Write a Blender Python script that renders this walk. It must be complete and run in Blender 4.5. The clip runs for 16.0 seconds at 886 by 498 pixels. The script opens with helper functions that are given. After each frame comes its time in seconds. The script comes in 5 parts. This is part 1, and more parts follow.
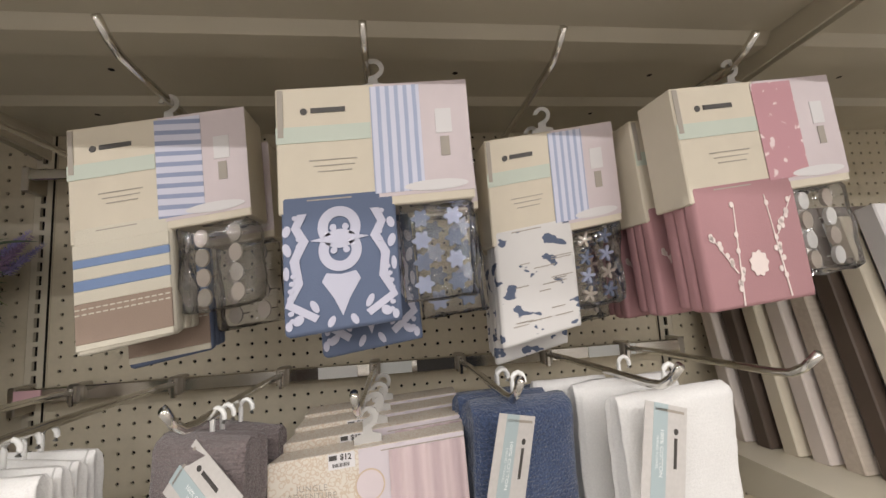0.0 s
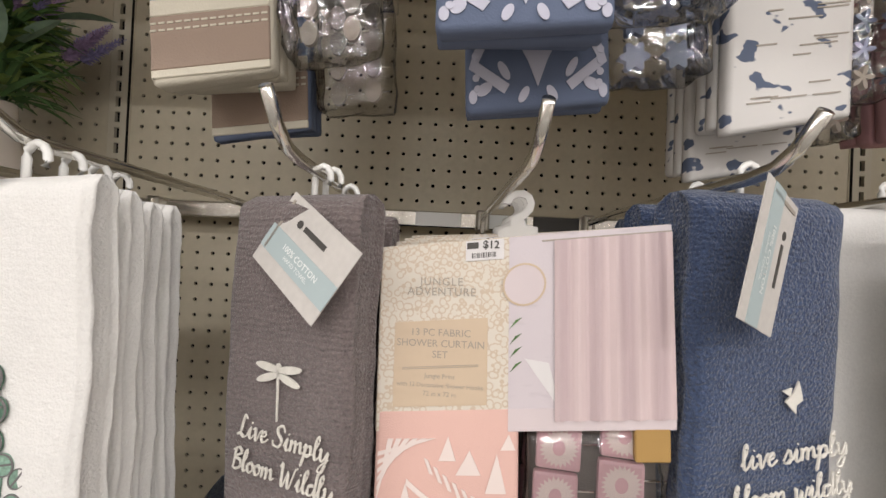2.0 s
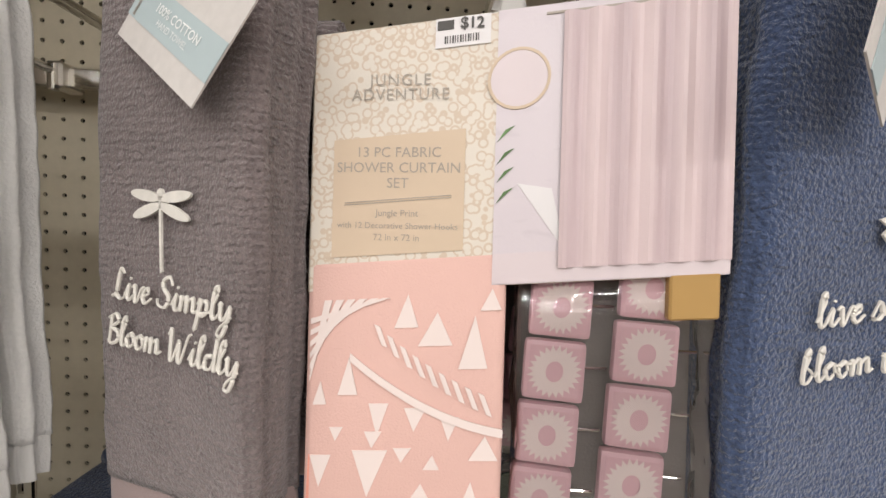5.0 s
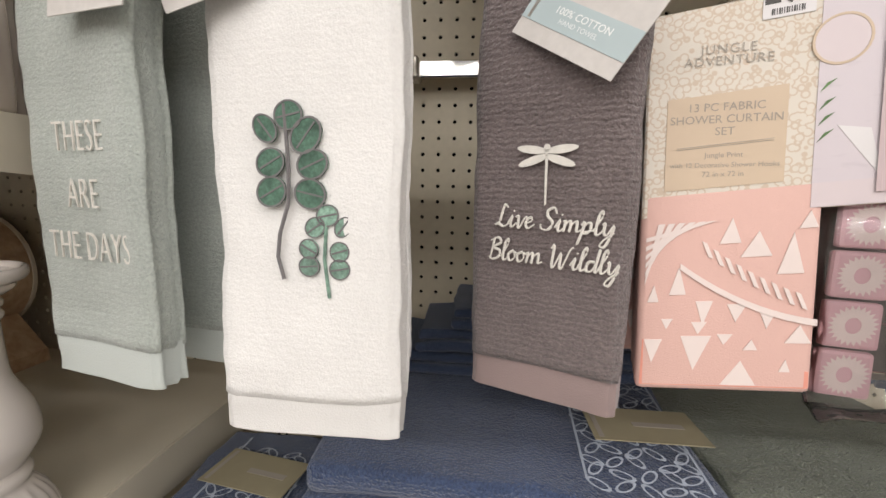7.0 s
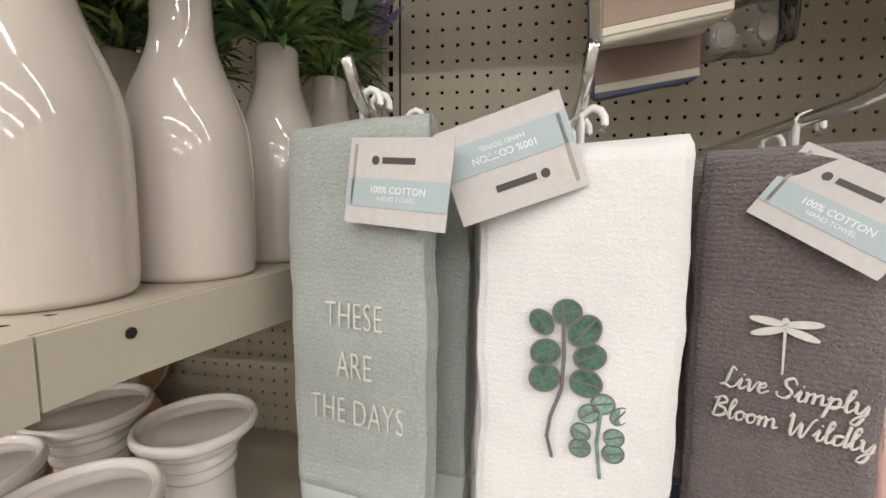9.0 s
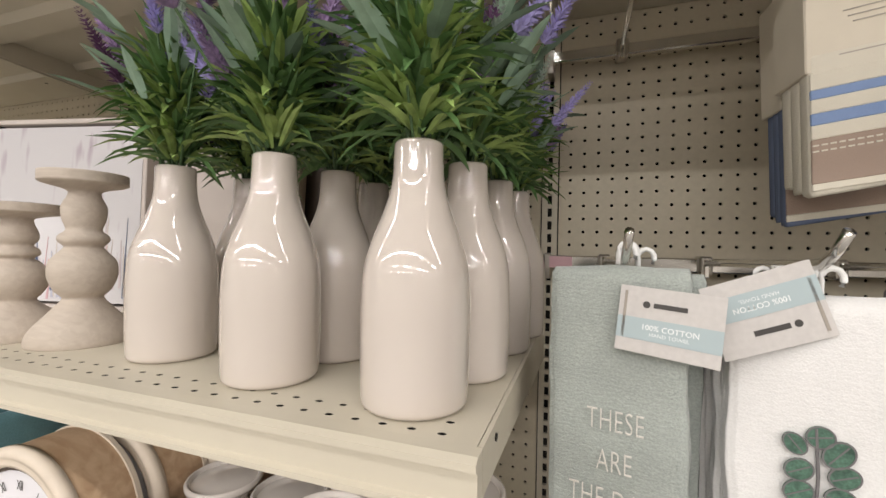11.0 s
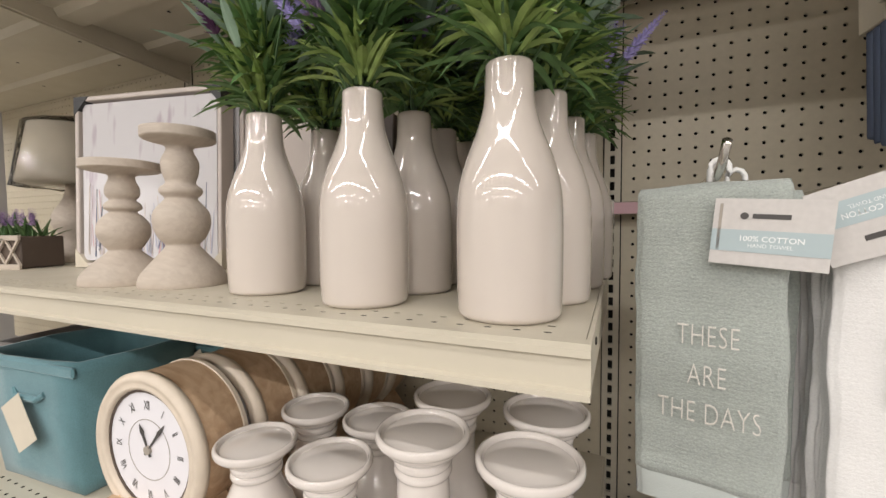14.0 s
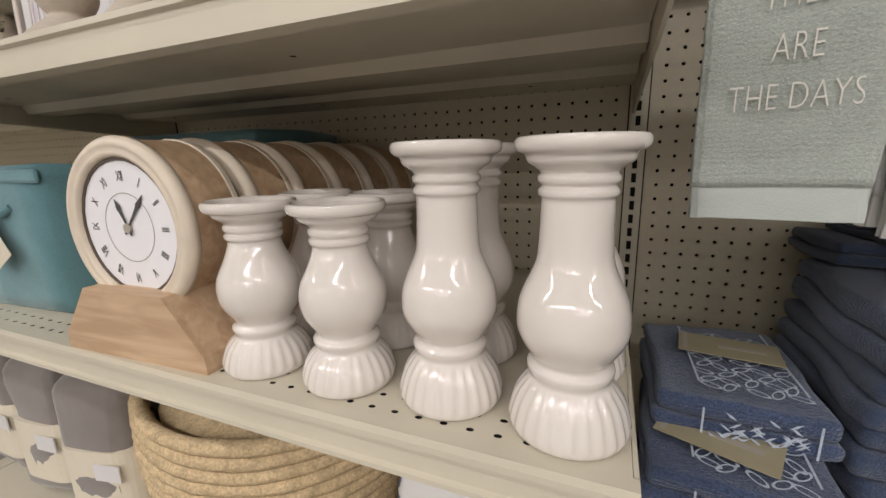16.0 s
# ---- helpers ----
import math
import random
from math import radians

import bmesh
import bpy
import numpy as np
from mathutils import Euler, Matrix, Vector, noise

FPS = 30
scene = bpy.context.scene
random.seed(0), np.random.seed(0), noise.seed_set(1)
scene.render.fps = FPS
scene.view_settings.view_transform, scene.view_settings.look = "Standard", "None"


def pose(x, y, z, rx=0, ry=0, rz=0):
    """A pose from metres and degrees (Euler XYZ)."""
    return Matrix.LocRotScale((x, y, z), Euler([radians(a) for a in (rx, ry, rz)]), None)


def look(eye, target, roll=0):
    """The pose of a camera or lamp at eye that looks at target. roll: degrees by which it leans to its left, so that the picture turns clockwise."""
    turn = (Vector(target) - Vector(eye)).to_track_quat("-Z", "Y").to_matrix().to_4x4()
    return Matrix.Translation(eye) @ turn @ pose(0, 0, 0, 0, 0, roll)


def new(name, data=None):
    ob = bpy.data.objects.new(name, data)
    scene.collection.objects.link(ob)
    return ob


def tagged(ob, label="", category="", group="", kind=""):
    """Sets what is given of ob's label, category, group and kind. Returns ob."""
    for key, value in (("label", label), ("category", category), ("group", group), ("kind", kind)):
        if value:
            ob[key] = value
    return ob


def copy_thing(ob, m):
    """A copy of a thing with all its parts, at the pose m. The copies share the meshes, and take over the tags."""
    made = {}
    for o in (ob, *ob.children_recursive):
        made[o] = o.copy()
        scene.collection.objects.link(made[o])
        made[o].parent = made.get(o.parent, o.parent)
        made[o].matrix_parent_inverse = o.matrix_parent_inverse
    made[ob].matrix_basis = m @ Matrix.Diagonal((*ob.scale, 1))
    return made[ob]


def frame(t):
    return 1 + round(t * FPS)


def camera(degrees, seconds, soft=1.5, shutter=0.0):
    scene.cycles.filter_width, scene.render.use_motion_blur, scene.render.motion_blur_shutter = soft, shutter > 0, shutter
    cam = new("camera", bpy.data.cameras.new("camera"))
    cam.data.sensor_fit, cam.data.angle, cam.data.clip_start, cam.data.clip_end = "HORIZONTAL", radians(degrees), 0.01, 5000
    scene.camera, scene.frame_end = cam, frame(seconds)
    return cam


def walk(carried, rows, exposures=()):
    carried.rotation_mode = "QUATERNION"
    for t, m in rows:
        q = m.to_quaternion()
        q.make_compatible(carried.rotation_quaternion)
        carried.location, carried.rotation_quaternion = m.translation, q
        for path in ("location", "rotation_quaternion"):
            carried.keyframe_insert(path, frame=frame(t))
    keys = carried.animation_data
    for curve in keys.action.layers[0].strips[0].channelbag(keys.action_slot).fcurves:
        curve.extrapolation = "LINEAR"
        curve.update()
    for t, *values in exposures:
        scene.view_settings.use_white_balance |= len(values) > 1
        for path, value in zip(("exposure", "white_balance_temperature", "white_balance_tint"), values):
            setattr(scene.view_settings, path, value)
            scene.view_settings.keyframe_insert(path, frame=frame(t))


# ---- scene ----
cam = camera(95.2, 16.0)
PATH = [
    (0, (0.603, -0.826, 1.493), (0.853, 1.144, 1.726), -3.4),
    (0.5, (0.563, -0.8, 1.47), (0.67, 1.183, 1.706), -3.5),
    (1, (0.53, -0.75, 1.418), (0.577, 1.243, 1.586), -1.8),
    (1.5, (0.52, -0.706, 1.363), (0.528, 1.293, 1.434), 0.2),
    (2, (0.505, -0.663, 1.316), (0.502, 1.337, 1.336), 2.6),
    (2.5, (0.511, -0.615, 1.288), (0.527, 1.384, 1.267), 2.4),
    (3, (0.514, -0.579, 1.272), (0.582, 1.418, 1.197), 3.5),
    (3.2, (0.518, -0.57, 1.271), (0.6, 1.427, 1.188), 3.4),
    (5.3, (0.525, -0.572, 1.206), (0.588, 1.419, 1.023), 2.9),
    (5.5, (0.525, -0.578, 1.198), (0.586, 1.41, 0.986), 2.5),
    (6, (0.517, -0.605, 1.181), (0.509, 1.377, 0.915), 1.8),
    (6.5, (0.45, -0.634, 1.193), (0.307, 1.34, 0.911), 1.4),
    (6.8, (0.362, -0.656, 1.183), (0.242, 1.33, 0.973), 1.3),
    (7, (0.345, -0.663, 1.191), (0.108, 1.302, 0.902), 1.2),
    (7.5, (0.266, -0.671, 1.196), (-0.053, 1.278, 0.883), 1.2),
    (8, (0.204, -0.674, 1.194), (-0.12, 1.274, 0.878), 1.3),
    (8.5, (0.186, -0.68, 1.244), (-0.134, 1.276, 0.979), 1.0),
    (9, (0.175, -0.696, 1.307), (-0.164, 1.265, 1.108), 0.5),
    (9.5, (0.161, -0.713, 1.326), (-0.243, 1.242, 1.206), 0.3),
    (10, (0.107, -0.751, 1.349), (-0.383, 1.186, 1.267), 0.6),
    (10.2, (0.083, -0.768, 1.353), (-0.436, 1.162, 1.283), 0.8),
    (12.3, (-0.011, -0.888, 1.461), (-0.757, 0.966, 1.529), 0.9),
    (12.5, (-0.012, -0.885, 1.464), (-0.743, 0.976, 1.527), 0.7),
    (13, (-0.018, -0.887, 1.454), (-0.756, 0.972, 1.497), 0.5),
    (13.5, (-0.021, -0.889, 1.412), (-0.788, 0.958, 1.421), 0.2),
    (14, (-0.028, -0.869, 1.33), (-0.818, 0.966, 1.233), -0.4),
    (14.5, (-0.035, -0.864, 1.273), (-0.829, 0.962, 1.089), -1.1),
    (15, (-0.054, -0.869, 1.212), (-0.851, 0.949, 0.969), -1.8),
    (15.5, (-0.07, -0.851, 1.159), (-0.848, 0.961, 0.822), -1.9),
    (16, (-0.078, -0.837, 1.103), (-0.823, 0.966, 0.662), -1.5),
]
walk(cam, [(t, look(eye, target, roll)) for t, eye, target, roll in PATH], exposures=[(0, -0.1), (2.5, -0.08), (5.5, 0.0), (7, -0.05), (10, -0.12), (12.5, 0.1), (13.5, 0.05), (15, -0.45), (16, -0.45)])

# ---------------------------------------------------------------- world and lights
import random
import math
import itertools
P = 0.0254            # peg pitch
Z0 = 1.40             # a row of peg holes
BAY = 48 * P
UP1, UP2 = -1.5 * P, 46.5 * P

world = bpy.data.worlds.new("store")
scene.world = world
world.use_nodes = True
world.node_tree.nodes["Background"].inputs[0].default_value = (1.0, 0.95, 0.88, 1)
world.node_tree.nodes["Background"].inputs[1].default_value = 0.006
LAMP_WATTS = 74.0
LAMP_ROWS = (-1.9, -4.0, -7.0, -10.0)
LAMP_COLS = (-5.6, -2.8, 0.0, 2.8, 5.6)
CEIL = 3.6


def lamp_strip(x, y, length, power):
    d = bpy.data.lights.new("strip_light", "AREA")
    d.shape, d.size, d.size_y, d.energy, d.color = "RECTANGLE", length, 0.10, power, (1.0, 0.965, 0.955)
    o = new("strip_light", d)
    o.matrix_world = pose(x, y, CEIL - 0.13)
    return o


for ly in LAMP_ROWS:
    for lx in LAMP_COLS:
        lamp_strip(lx, ly, 2.3, LAMP_WATTS * (0.28 if ly > -3 else 1.0))


# ---------------------------------------------------------------- materials
def material(name, color, rough=0.6, metal=0.0, var=0.08, vscale=6.0, grain=0.0, gscale=300.0, bump=0.0, bscale=400.0, bdist=0.001,
             spec=0.5, coat=0.0, sheen=0.0, trans=0.0, ior=1.45, rvar=0.0, piece=0.0, bump2=0.0, b2scale=25.0):
    m = bpy.data.materials.new(name)
    m.use_nodes = True
    nt = m.node_tree
    bs = nt.nodes["Principled BSDF"]
    L = nt.links.new
    co = nt.nodes.new("ShaderNodeTexCoord").outputs["Object"]

    def noise(scale, detail=4):
        n = nt.nodes.new("ShaderNodeTexNoise")
        n.inputs["Scale"].default_value, n.inputs["Detail"].default_value = scale, detail
        L(co, n.inputs["Vector"])
        return n.outputs["Fac"]

    def spread(src, amount):
        r = nt.nodes.new("ShaderNodeMapRange")
        r.inputs["From Min"].default_value, r.inputs["From Max"].default_value = 0.25, 0.75
        r.inputs["To Min"].default_value, r.inputs["To Max"].default_value = 1 - amount, 1 + amount
        L(src, r.inputs["Value"])
        return r.outputs["Result"]

    def times(a, b):
        k = nt.nodes.new("ShaderNodeMath")
        k.operation = "MULTIPLY"
        L(a, k.inputs[0])
        L(b, k.inputs[1])
        return k.outputs[0]
    f = spread(noise(vscale), var)
    if grain:
        f = times(f, spread(noise(gscale, 2), grain))
    if piece:
        oi = nt.nodes.new("ShaderNodeObjectInfo")
        f = times(f, spread(oi.outputs["Random"], piece))
    mix = nt.nodes.new("ShaderNodeVectorMath")
    mix.operation = "SCALE"
    mix.inputs[0].default_value = color[:3]
    L(f, mix.inputs["Scale"])
    L(mix.outputs["Vector"], bs.inputs["Base Color"])
    bs.inputs["Roughness"].default_value = rough
    if rvar:
        k = spread(noise(vscale * 3), rvar)
        q = nt.nodes.new("ShaderNodeMath")
        q.operation, q.inputs[1].default_value = "MULTIPLY", rough
        L(k, q.inputs[0])
        L(q.outputs[0], bs.inputs["Roughness"])
    bs.inputs["Metallic"].default_value = metal
    bs.inputs["Specular IOR Level"].default_value = spec
    bs.inputs["Coat Weight"].default_value = coat
    bs.inputs["Coat Roughness"].default_value = 0.025
    bs.inputs["Sheen Weight"].default_value = sheen
    bs.inputs["Sheen Roughness"].default_value = 0.5
    bs.inputs["Transmission Weight"].default_value = trans
    bs.inputs["IOR"].default_value = ior
    nrm = None
    for amount, sc, dist in ((bump2, b2scale, 0.004), (bump, bscale, bdist)):
        if amount:
            b = nt.nodes.new("ShaderNodeBump")
            b.inputs["Strength"].default_value, b.inputs["Distance"].default_value = amount, dist
            L(noise(sc, 3), b.inputs["Height"])
            if nrm:
                L(nrm, b.inputs["Normal"])
            nrm = b.outputs["Normal"]
    if nrm:
        L(nrm, bs.inputs["Normal"])
    return m


def clear_film(name, tint=(1, 1, 1), opacity=0.12, rough=0.06):
    """Thin clear plastic: mostly see-through, with crisp gloss."""
    m = bpy.data.materials.new(name)
    m.use_nodes = True
    nt = m.node_tree
    nt.nodes.clear()
    out = nt.nodes.new("ShaderNodeOutputMaterial")
    tr = nt.nodes.new("ShaderNodeBsdfTransparent")
    tr.inputs[0].default_value = (*tint, 1)
    gl = nt.nodes.new("ShaderNodeBsdfGlossy")
    gl.inputs["Roughness"].default_value = rough
    mx = nt.nodes.new("ShaderNodeMixShader")
    fr = nt.nodes.new("ShaderNodeFresnel")
    fr.inputs[0].default_value = 1.5
    ad = nt.nodes.new("ShaderNodeMath")
    ad.operation, ad.inputs[1].default_value, ad.use_clamp = "ADD", opacity, True
    no = nt.nodes.new("ShaderNodeTexNoise")
    no.inputs["Scale"].default_value = 28.0
    co = nt.nodes.new("ShaderNodeTexCoord")
    bp = nt.nodes.new("ShaderNodeBump")
    bp.inputs["Strength"].default_value, bp.inputs["Distance"].default_value = 0.6, 0.01
    L = nt.links.new
    L(co.outputs["Object"], no.inputs["Vector"])
    L(no.outputs["Fac"], bp.inputs["Height"])
    L(bp.outputs["Normal"], gl.inputs["Normal"])
    L(fr.outputs[0], ad.inputs[0])
    L(ad.outputs[0], mx.inputs[0])
    L(tr.outputs[0], mx.inputs[1])
    L(gl.outputs[0], mx.inputs[2])
    L(mx.outputs[0], out.inputs[0])
    return m


def terry(name, color, ribs=0.16, rib_scale=420.0, sheen=0.5, loop=620.0, grain=0.26, var=0.10, depth=0.0024):
    """Looped cotton: fine loops, soft rows and slow shade changes."""
    m = material(name, color, rough=0.95, var=var, vscale=22, grain=grain, gscale=430, bump=1.0, bscale=loop, bdist=depth, spec=0.1, sheen=sheen, bump2=0.35, b2scale=32)
    nt = m.node_tree
    bs = nt.nodes["Principled BSDF"]
    prev = bs.inputs["Normal"].links[0].from_socket
    w = nt.nodes.new("ShaderNodeTexWave")
    w.bands_direction = "Z"
    w.inputs["Scale"].default_value, w.inputs["Distortion"].default_value, w.inputs["Detail"].default_value = rib_scale / 6.28, 5.0, 2.0
    w.inputs["Detail Scale"].default_value = 2.0
    co = nt.nodes.new("ShaderNodeTexCoord")
    nt.links.new(co.outputs["Object"], w.inputs["Vector"])
    b = nt.nodes.new("ShaderNodeBump")
    b.inputs["Strength"].default_value, b.inputs["Distance"].default_value = ribs, 0.0012
    nt.links.new(w.outputs["Fac"], b.inputs["Height"])
    nt.links.new(prev, b.inputs["Normal"])
    nt.links.new(b.outputs["Normal"], bs.inputs["Normal"])
    return m


def wooden(name, color, dark, scale=9.0, rough=0.6, axis="X"):
    m = material(name, color, rough=rough, var=0.08, bump=0.15, bscale=160)
    nt = m.node_tree
    bs = nt.nodes["Principled BSDF"]
    co = nt.nodes.new("ShaderNodeTexCoord")
    mp = nt.nodes.new("ShaderNodeMapping")
    sc = {"X": (1, 9, 9), "Z": (9, 9, 1)}[axis]
    mp.inputs["Scale"].default_value = sc
    n = nt.nodes.new("ShaderNodeTexNoise")
    n.inputs["Scale"].default_value, n.inputs["Detail"].default_value, n.inputs["Distortion"].default_value = scale, 6, 0.6
    r = nt.nodes.new("ShaderNodeValToRGB")
    r.color_ramp.elements[0].position, r.color_ramp.elements[0].color = 0.36, (*dark, 1)
    r.color_ramp.elements[1].position, r.color_ramp.elements[1].color = 0.66, (*color, 1)
    nt.links.new(co.outputs["Object"], mp.inputs[0])
    nt.links.new(mp.outputs[0], n.inputs["Vector"])
    nt.links.new(n.outputs["Fac"], r.inputs[0])
    nt.links.new(r.outputs[0], bs.inputs["Base Color"])
    return m


def printed(name, base, ink, scale, low, high, stretch=(1, 1, 1), kind="noise", rough=0.55, feather=0.03):
    """Paper or cloth printed in a second colour, in blots or bands."""
    m = material(name, base, rough=rough, var=0.03, bump=0.1, bscale=600)
    nt = m.node_tree
    bs = nt.nodes["Principled BSDF"]
    co = nt.nodes.new("ShaderNodeTexCoord")
    mp = nt.nodes.new("ShaderNodeMapping")
    mp.inputs["Scale"].default_value = stretch
    nt.links.new(co.outputs["Object"], mp.inputs[0])
    if kind == "noise":
        n = nt.nodes.new("ShaderNodeTexNoise")
        n.inputs["Scale"].default_value, n.inputs["Detail"].default_value = scale, 2
        src = n.outputs["Fac"]
    elif kind == "cells":
        n = nt.nodes.new("ShaderNodeTexVoronoi")
        n.inputs["Scale"].default_value = scale
        src = n.outputs["Distance"]
    else:
        n = nt.nodes.new("ShaderNodeTexWave")
        n.bands_direction = kind
        n.inputs["Scale"].default_value, n.inputs["Distortion"].default_value = scale, 0.3
        src = n.outputs["Fac"]
    nt.links.new(mp.outputs[0], n.inputs["Vector"])
    r = nt.nodes.new("ShaderNodeValToRGB")
    e = r.color_ramp.elements
    e[0].position, e[0].color = low, (*base, 1)
    e[1].position, e[1].color = low + feather, (*ink, 1)
    if high < 1:
        k = e.new(high)
        k.color = (*ink, 1)
        k = e.new(min(1.0, high + feather))
        k.color = (*base, 1)
    nt.links.new(src, r.inputs[0])
    nt.links.new(r.outputs[0], bs.inputs["Base Color"])
    return m


PAINT = material("beige_painted_steel", (0.57, 0.52, 0.415), rough=0.38, var=0.05, vscale=5, rvar=0.25, bump=0.06, bscale=220)
BOARD = material("beige_pegboard", (0.56, 0.50, 0.38), rough=0.5, var=0.05, vscale=4, grain=0.04, gscale=90, bump=0.08, bscale=180)
# near-black colour standing in for the shade inside holes and cavities
DARK = material("void_shade_black", (0.02, 0.018, 0.015), rough=0.9)
CHROME = material("chrome", (0.72, 0.70, 0.66), rough=0.16, metal=1.0, var=0.06, rvar=0.4)
STEEL = material("dull_zinc", (0.48, 0.45, 0.40), rough=0.32, metal=1.0, var=0.08, rvar=0.3)
WPLASTIC = material("white_plastic", (0.80, 0.79, 0.76), rough=0.35, var=0.03)
CPLASTIC = material("frosted_clear_plastic", (0.66, 0.64, 0.61), rough=0.25, var=0.05, trans=0.35)
FILM = clear_film("clear_film", (0.94, 0.94, 0.94), 0.04, 0.07)
CREAM = material("cream_glazed_ceramic", (0.60, 0.535, 0.475), rough=0.06, var=0.012, vscale=9, coat=1.0)
WHITE_CER = material("off_white_glazed_ceramic", (0.70, 0.645, 0.595), rough=0.06, var=0.02, coat=1.0)
T_NAVY = terry("navy_terry", (0.050, 0.073, 0.140), sheen=0.35, grain=0.4, ribs=0.4, loop=480.0, depth=0.0032)
T_NAVYD = terry("dark_navy_terry", (0.050, 0.070, 0.125), sheen=0.3)
T_WHITE = terry("white_terry", (0.75, 0.735, 0.71), sheen=0.2, grain=0.04, var=0.03, depth=0.0006, ribs=0.07)
T_GREEN = terry("sage_terry", (0.375, 0.405, 0.37), sheen=0.35, grain=0.14, var=0.08, depth=0.0012)
T_MAUVE = terry("mauve_grey_terry", (0.178, 0.145, 0.141), sheen=0.3, ribs=0.5)
T_OLIVE = terry("olive_green_terry", (0.19, 0.21, 0.155), sheen=0.4, ribs=1.0, rib_scale=700.0)
H_MAUVE = material("mauve_hem", (0.27, 0.20, 0.19), rough=0.9, var=0.06, bump=0.4, bscale=700, sheen=0.3)
H_NAVY = material("navy_hem", (0.075, 0.105, 0.19), rough=0.9, var=0.06, bump=0.4, bscale=700, sheen=0.3)
H_GREEN = material("sage_hem", (0.47, 0.505, 0.475), rough=0.9, var=0.06, bump=0.4, bscale=700, sheen=0.3)
H_WHITE = material("white_hem", (0.68, 0.665, 0.64), rough=0.9, var=0.04, bump=0.4, bscale=700)
THREAD = material("white_thread", (0.70, 0.67, 0.61), rough=0.6, var=0.08, vscale=200, bump=0.8, bscale=1500, bdist=0.0005)
NAVY_THREAD = material("navy_thread", (0.03, 0.035, 0.06), rough=0.7)
GREEN_THREAD = material("eucalyptus_green_thread", (0.075, 0.15, 0.105), rough=0.7, var=0.5, vscale=90, grain=0.3, gscale=500, bump=0.6, bscale=1200)
GREEN_THREAD2 = material("pale_green_thread", (0.20, 0.32, 0.25), rough=0.7, var=0.45, vscale=90, grain=0.3, gscale=500, bump=0.6, bscale=1200)
STEM_THREAD = material("grey_stem_thread", (0.16, 0.15, 0.15), rough=0.7)
CARD = material("cream_card", (0.64, 0.575, 0.46), rough=0.6, var=0.03, vscale=30)
CARD_G = material("speckled_tag_card", (0.56, 0.53, 0.50), rough=0.6, var=0.06, vscale=160)
BAND = material("pale_aqua_print", (0.40, 0.475, 0.485), rough=0.5, var=0.03)
BAND2 = material("pale_mint_print", (0.52, 0.57, 0.49), rough=0.5, var=0.03)
TAGCARD = material("olive_tan_card", (0.33, 0.29, 0.19), rough=0.6, var=0.05, vscale=40)
WEAVE = material("pale_blue_weave", (0.42, 0.47, 0.55), rough=0.8, var=0.15, vscale=200)
INK = material("dark_print", (0.06, 0.055, 0.05), rough=0.5)
INK_S = material("grey_print", (0.36, 0.32, 0.27), rough=0.5)
PALE_INK = material("white_print", (0.8, 0.82, 0.8), rough=0.5)
ROOM = material("pale_lilac_photo_print", (0.60, 0.52, 0.53), rough=0.35, var=0.06, vscale=12)
BRICKPHOTO = printed("pale_brick_photo_print", (0.58, 0.52, 0.545), (0.50, 0.445, 0.475), 40, 0.6, 1.0, (1, 1, 3.2), rough=0.3, feather=0.2)
PHOTO_WHITE = material("white_photo_print", (0.66, 0.635, 0.63), rough=0.35)
LEOPARD = printed("leopard_print_card", (0.64, 0.585, 0.505), (0.56, 0.455, 0.35), 190, 0.40, 0.58, rough=0.4, kind="cells", feather=0.05)
TAN = material("tan_print", (0.56, 0.44, 0.32), rough=0.5, var=0.03)
PINK_CURTAIN = printed("pink_curtain_photo", (0.60, 0.48, 0.48), (0.50, 0.39, 0.40), 14, 0.2, 1.0, kind="X", rough=0.35, feather=0.7)
CORAL = material("coral_printed_cotton", (0.66, 0.425, 0.37), rough=0.8, var=0.04, bump=0.3, bscale=900)
CORAL_D = material("deep_coral_print", (0.68, 0.29, 0.22), rough=0.8, var=0.04)
CORAL_W = material("white_print_cotton", (0.72, 0.62, 0.58), rough=0.8, var=0.03)
ROSE = material("dusty_rose_cotton", (0.38, 0.205, 0.215), rough=0.8, var=0.07, bump=0.3, bscale=800)
ROSE_TILE = material("pink_resin", (0.64, 0.40, 0.43), rough=0.4, var=0.03)
KRAFT = material("kraft_card", (0.38, 0.23, 0.075), rough=0.7)
SLATE = material("slate_blue_cotton", (0.115, 0.145, 0.225), rough=0.8, var=0.05, bump=0.3, bscale=800)
LILAC = material("pale_lilac_cotton", (0.50, 0.50, 0.59), rough=0.8, var=0.05)
STRIPE_C = material("cream_waffle_cotton", (0.62, 0.575, 0.475), rough=0.85, var=0.05, bump=0.6, bscale=500)
STRIPE_B = material("blue_stripe_cotton", (0.20, 0.28, 0.46), rough=0.85, var=0.06, bump=0.5, bscale=500)
STRIPE_T = material("taupe_stripe_cotton", (0.32, 0.24, 0.19), rough=0.85, var=0.06, bump=0.5, bscale=500)
ABSTRACT = printed("white_navy_abstract_cotton", (0.66, 0.64, 0.62), (0.10, 0.125, 0.19), 36, 0.60, 1.0, (1, 1, 1.6), rough=0.8, feather=0.02)
PLAID = printed("blue_plaid_print", (0.60, 0.60, 0.70), (0.27, 0.31, 0.45), 24, 0.55, 1.0, kind="Z", feather=0.15)
BLUESTRIPE = printed("blue_stripe_print", (0.62, 0.63, 0.74), (0.36, 0.41, 0.56), 32, 0.5, 1.0, kind="X", feather=0.2)
ROSEPRINT = printed("rose_print", (0.52, 0.27, 0.30), (0.76, 0.62, 0.62), 60, 0.60, 1.0, feather=0.05)
BLUEGREY = material("blue_grey_resin", (0.16, 0.20, 0.30), rough=0.4)
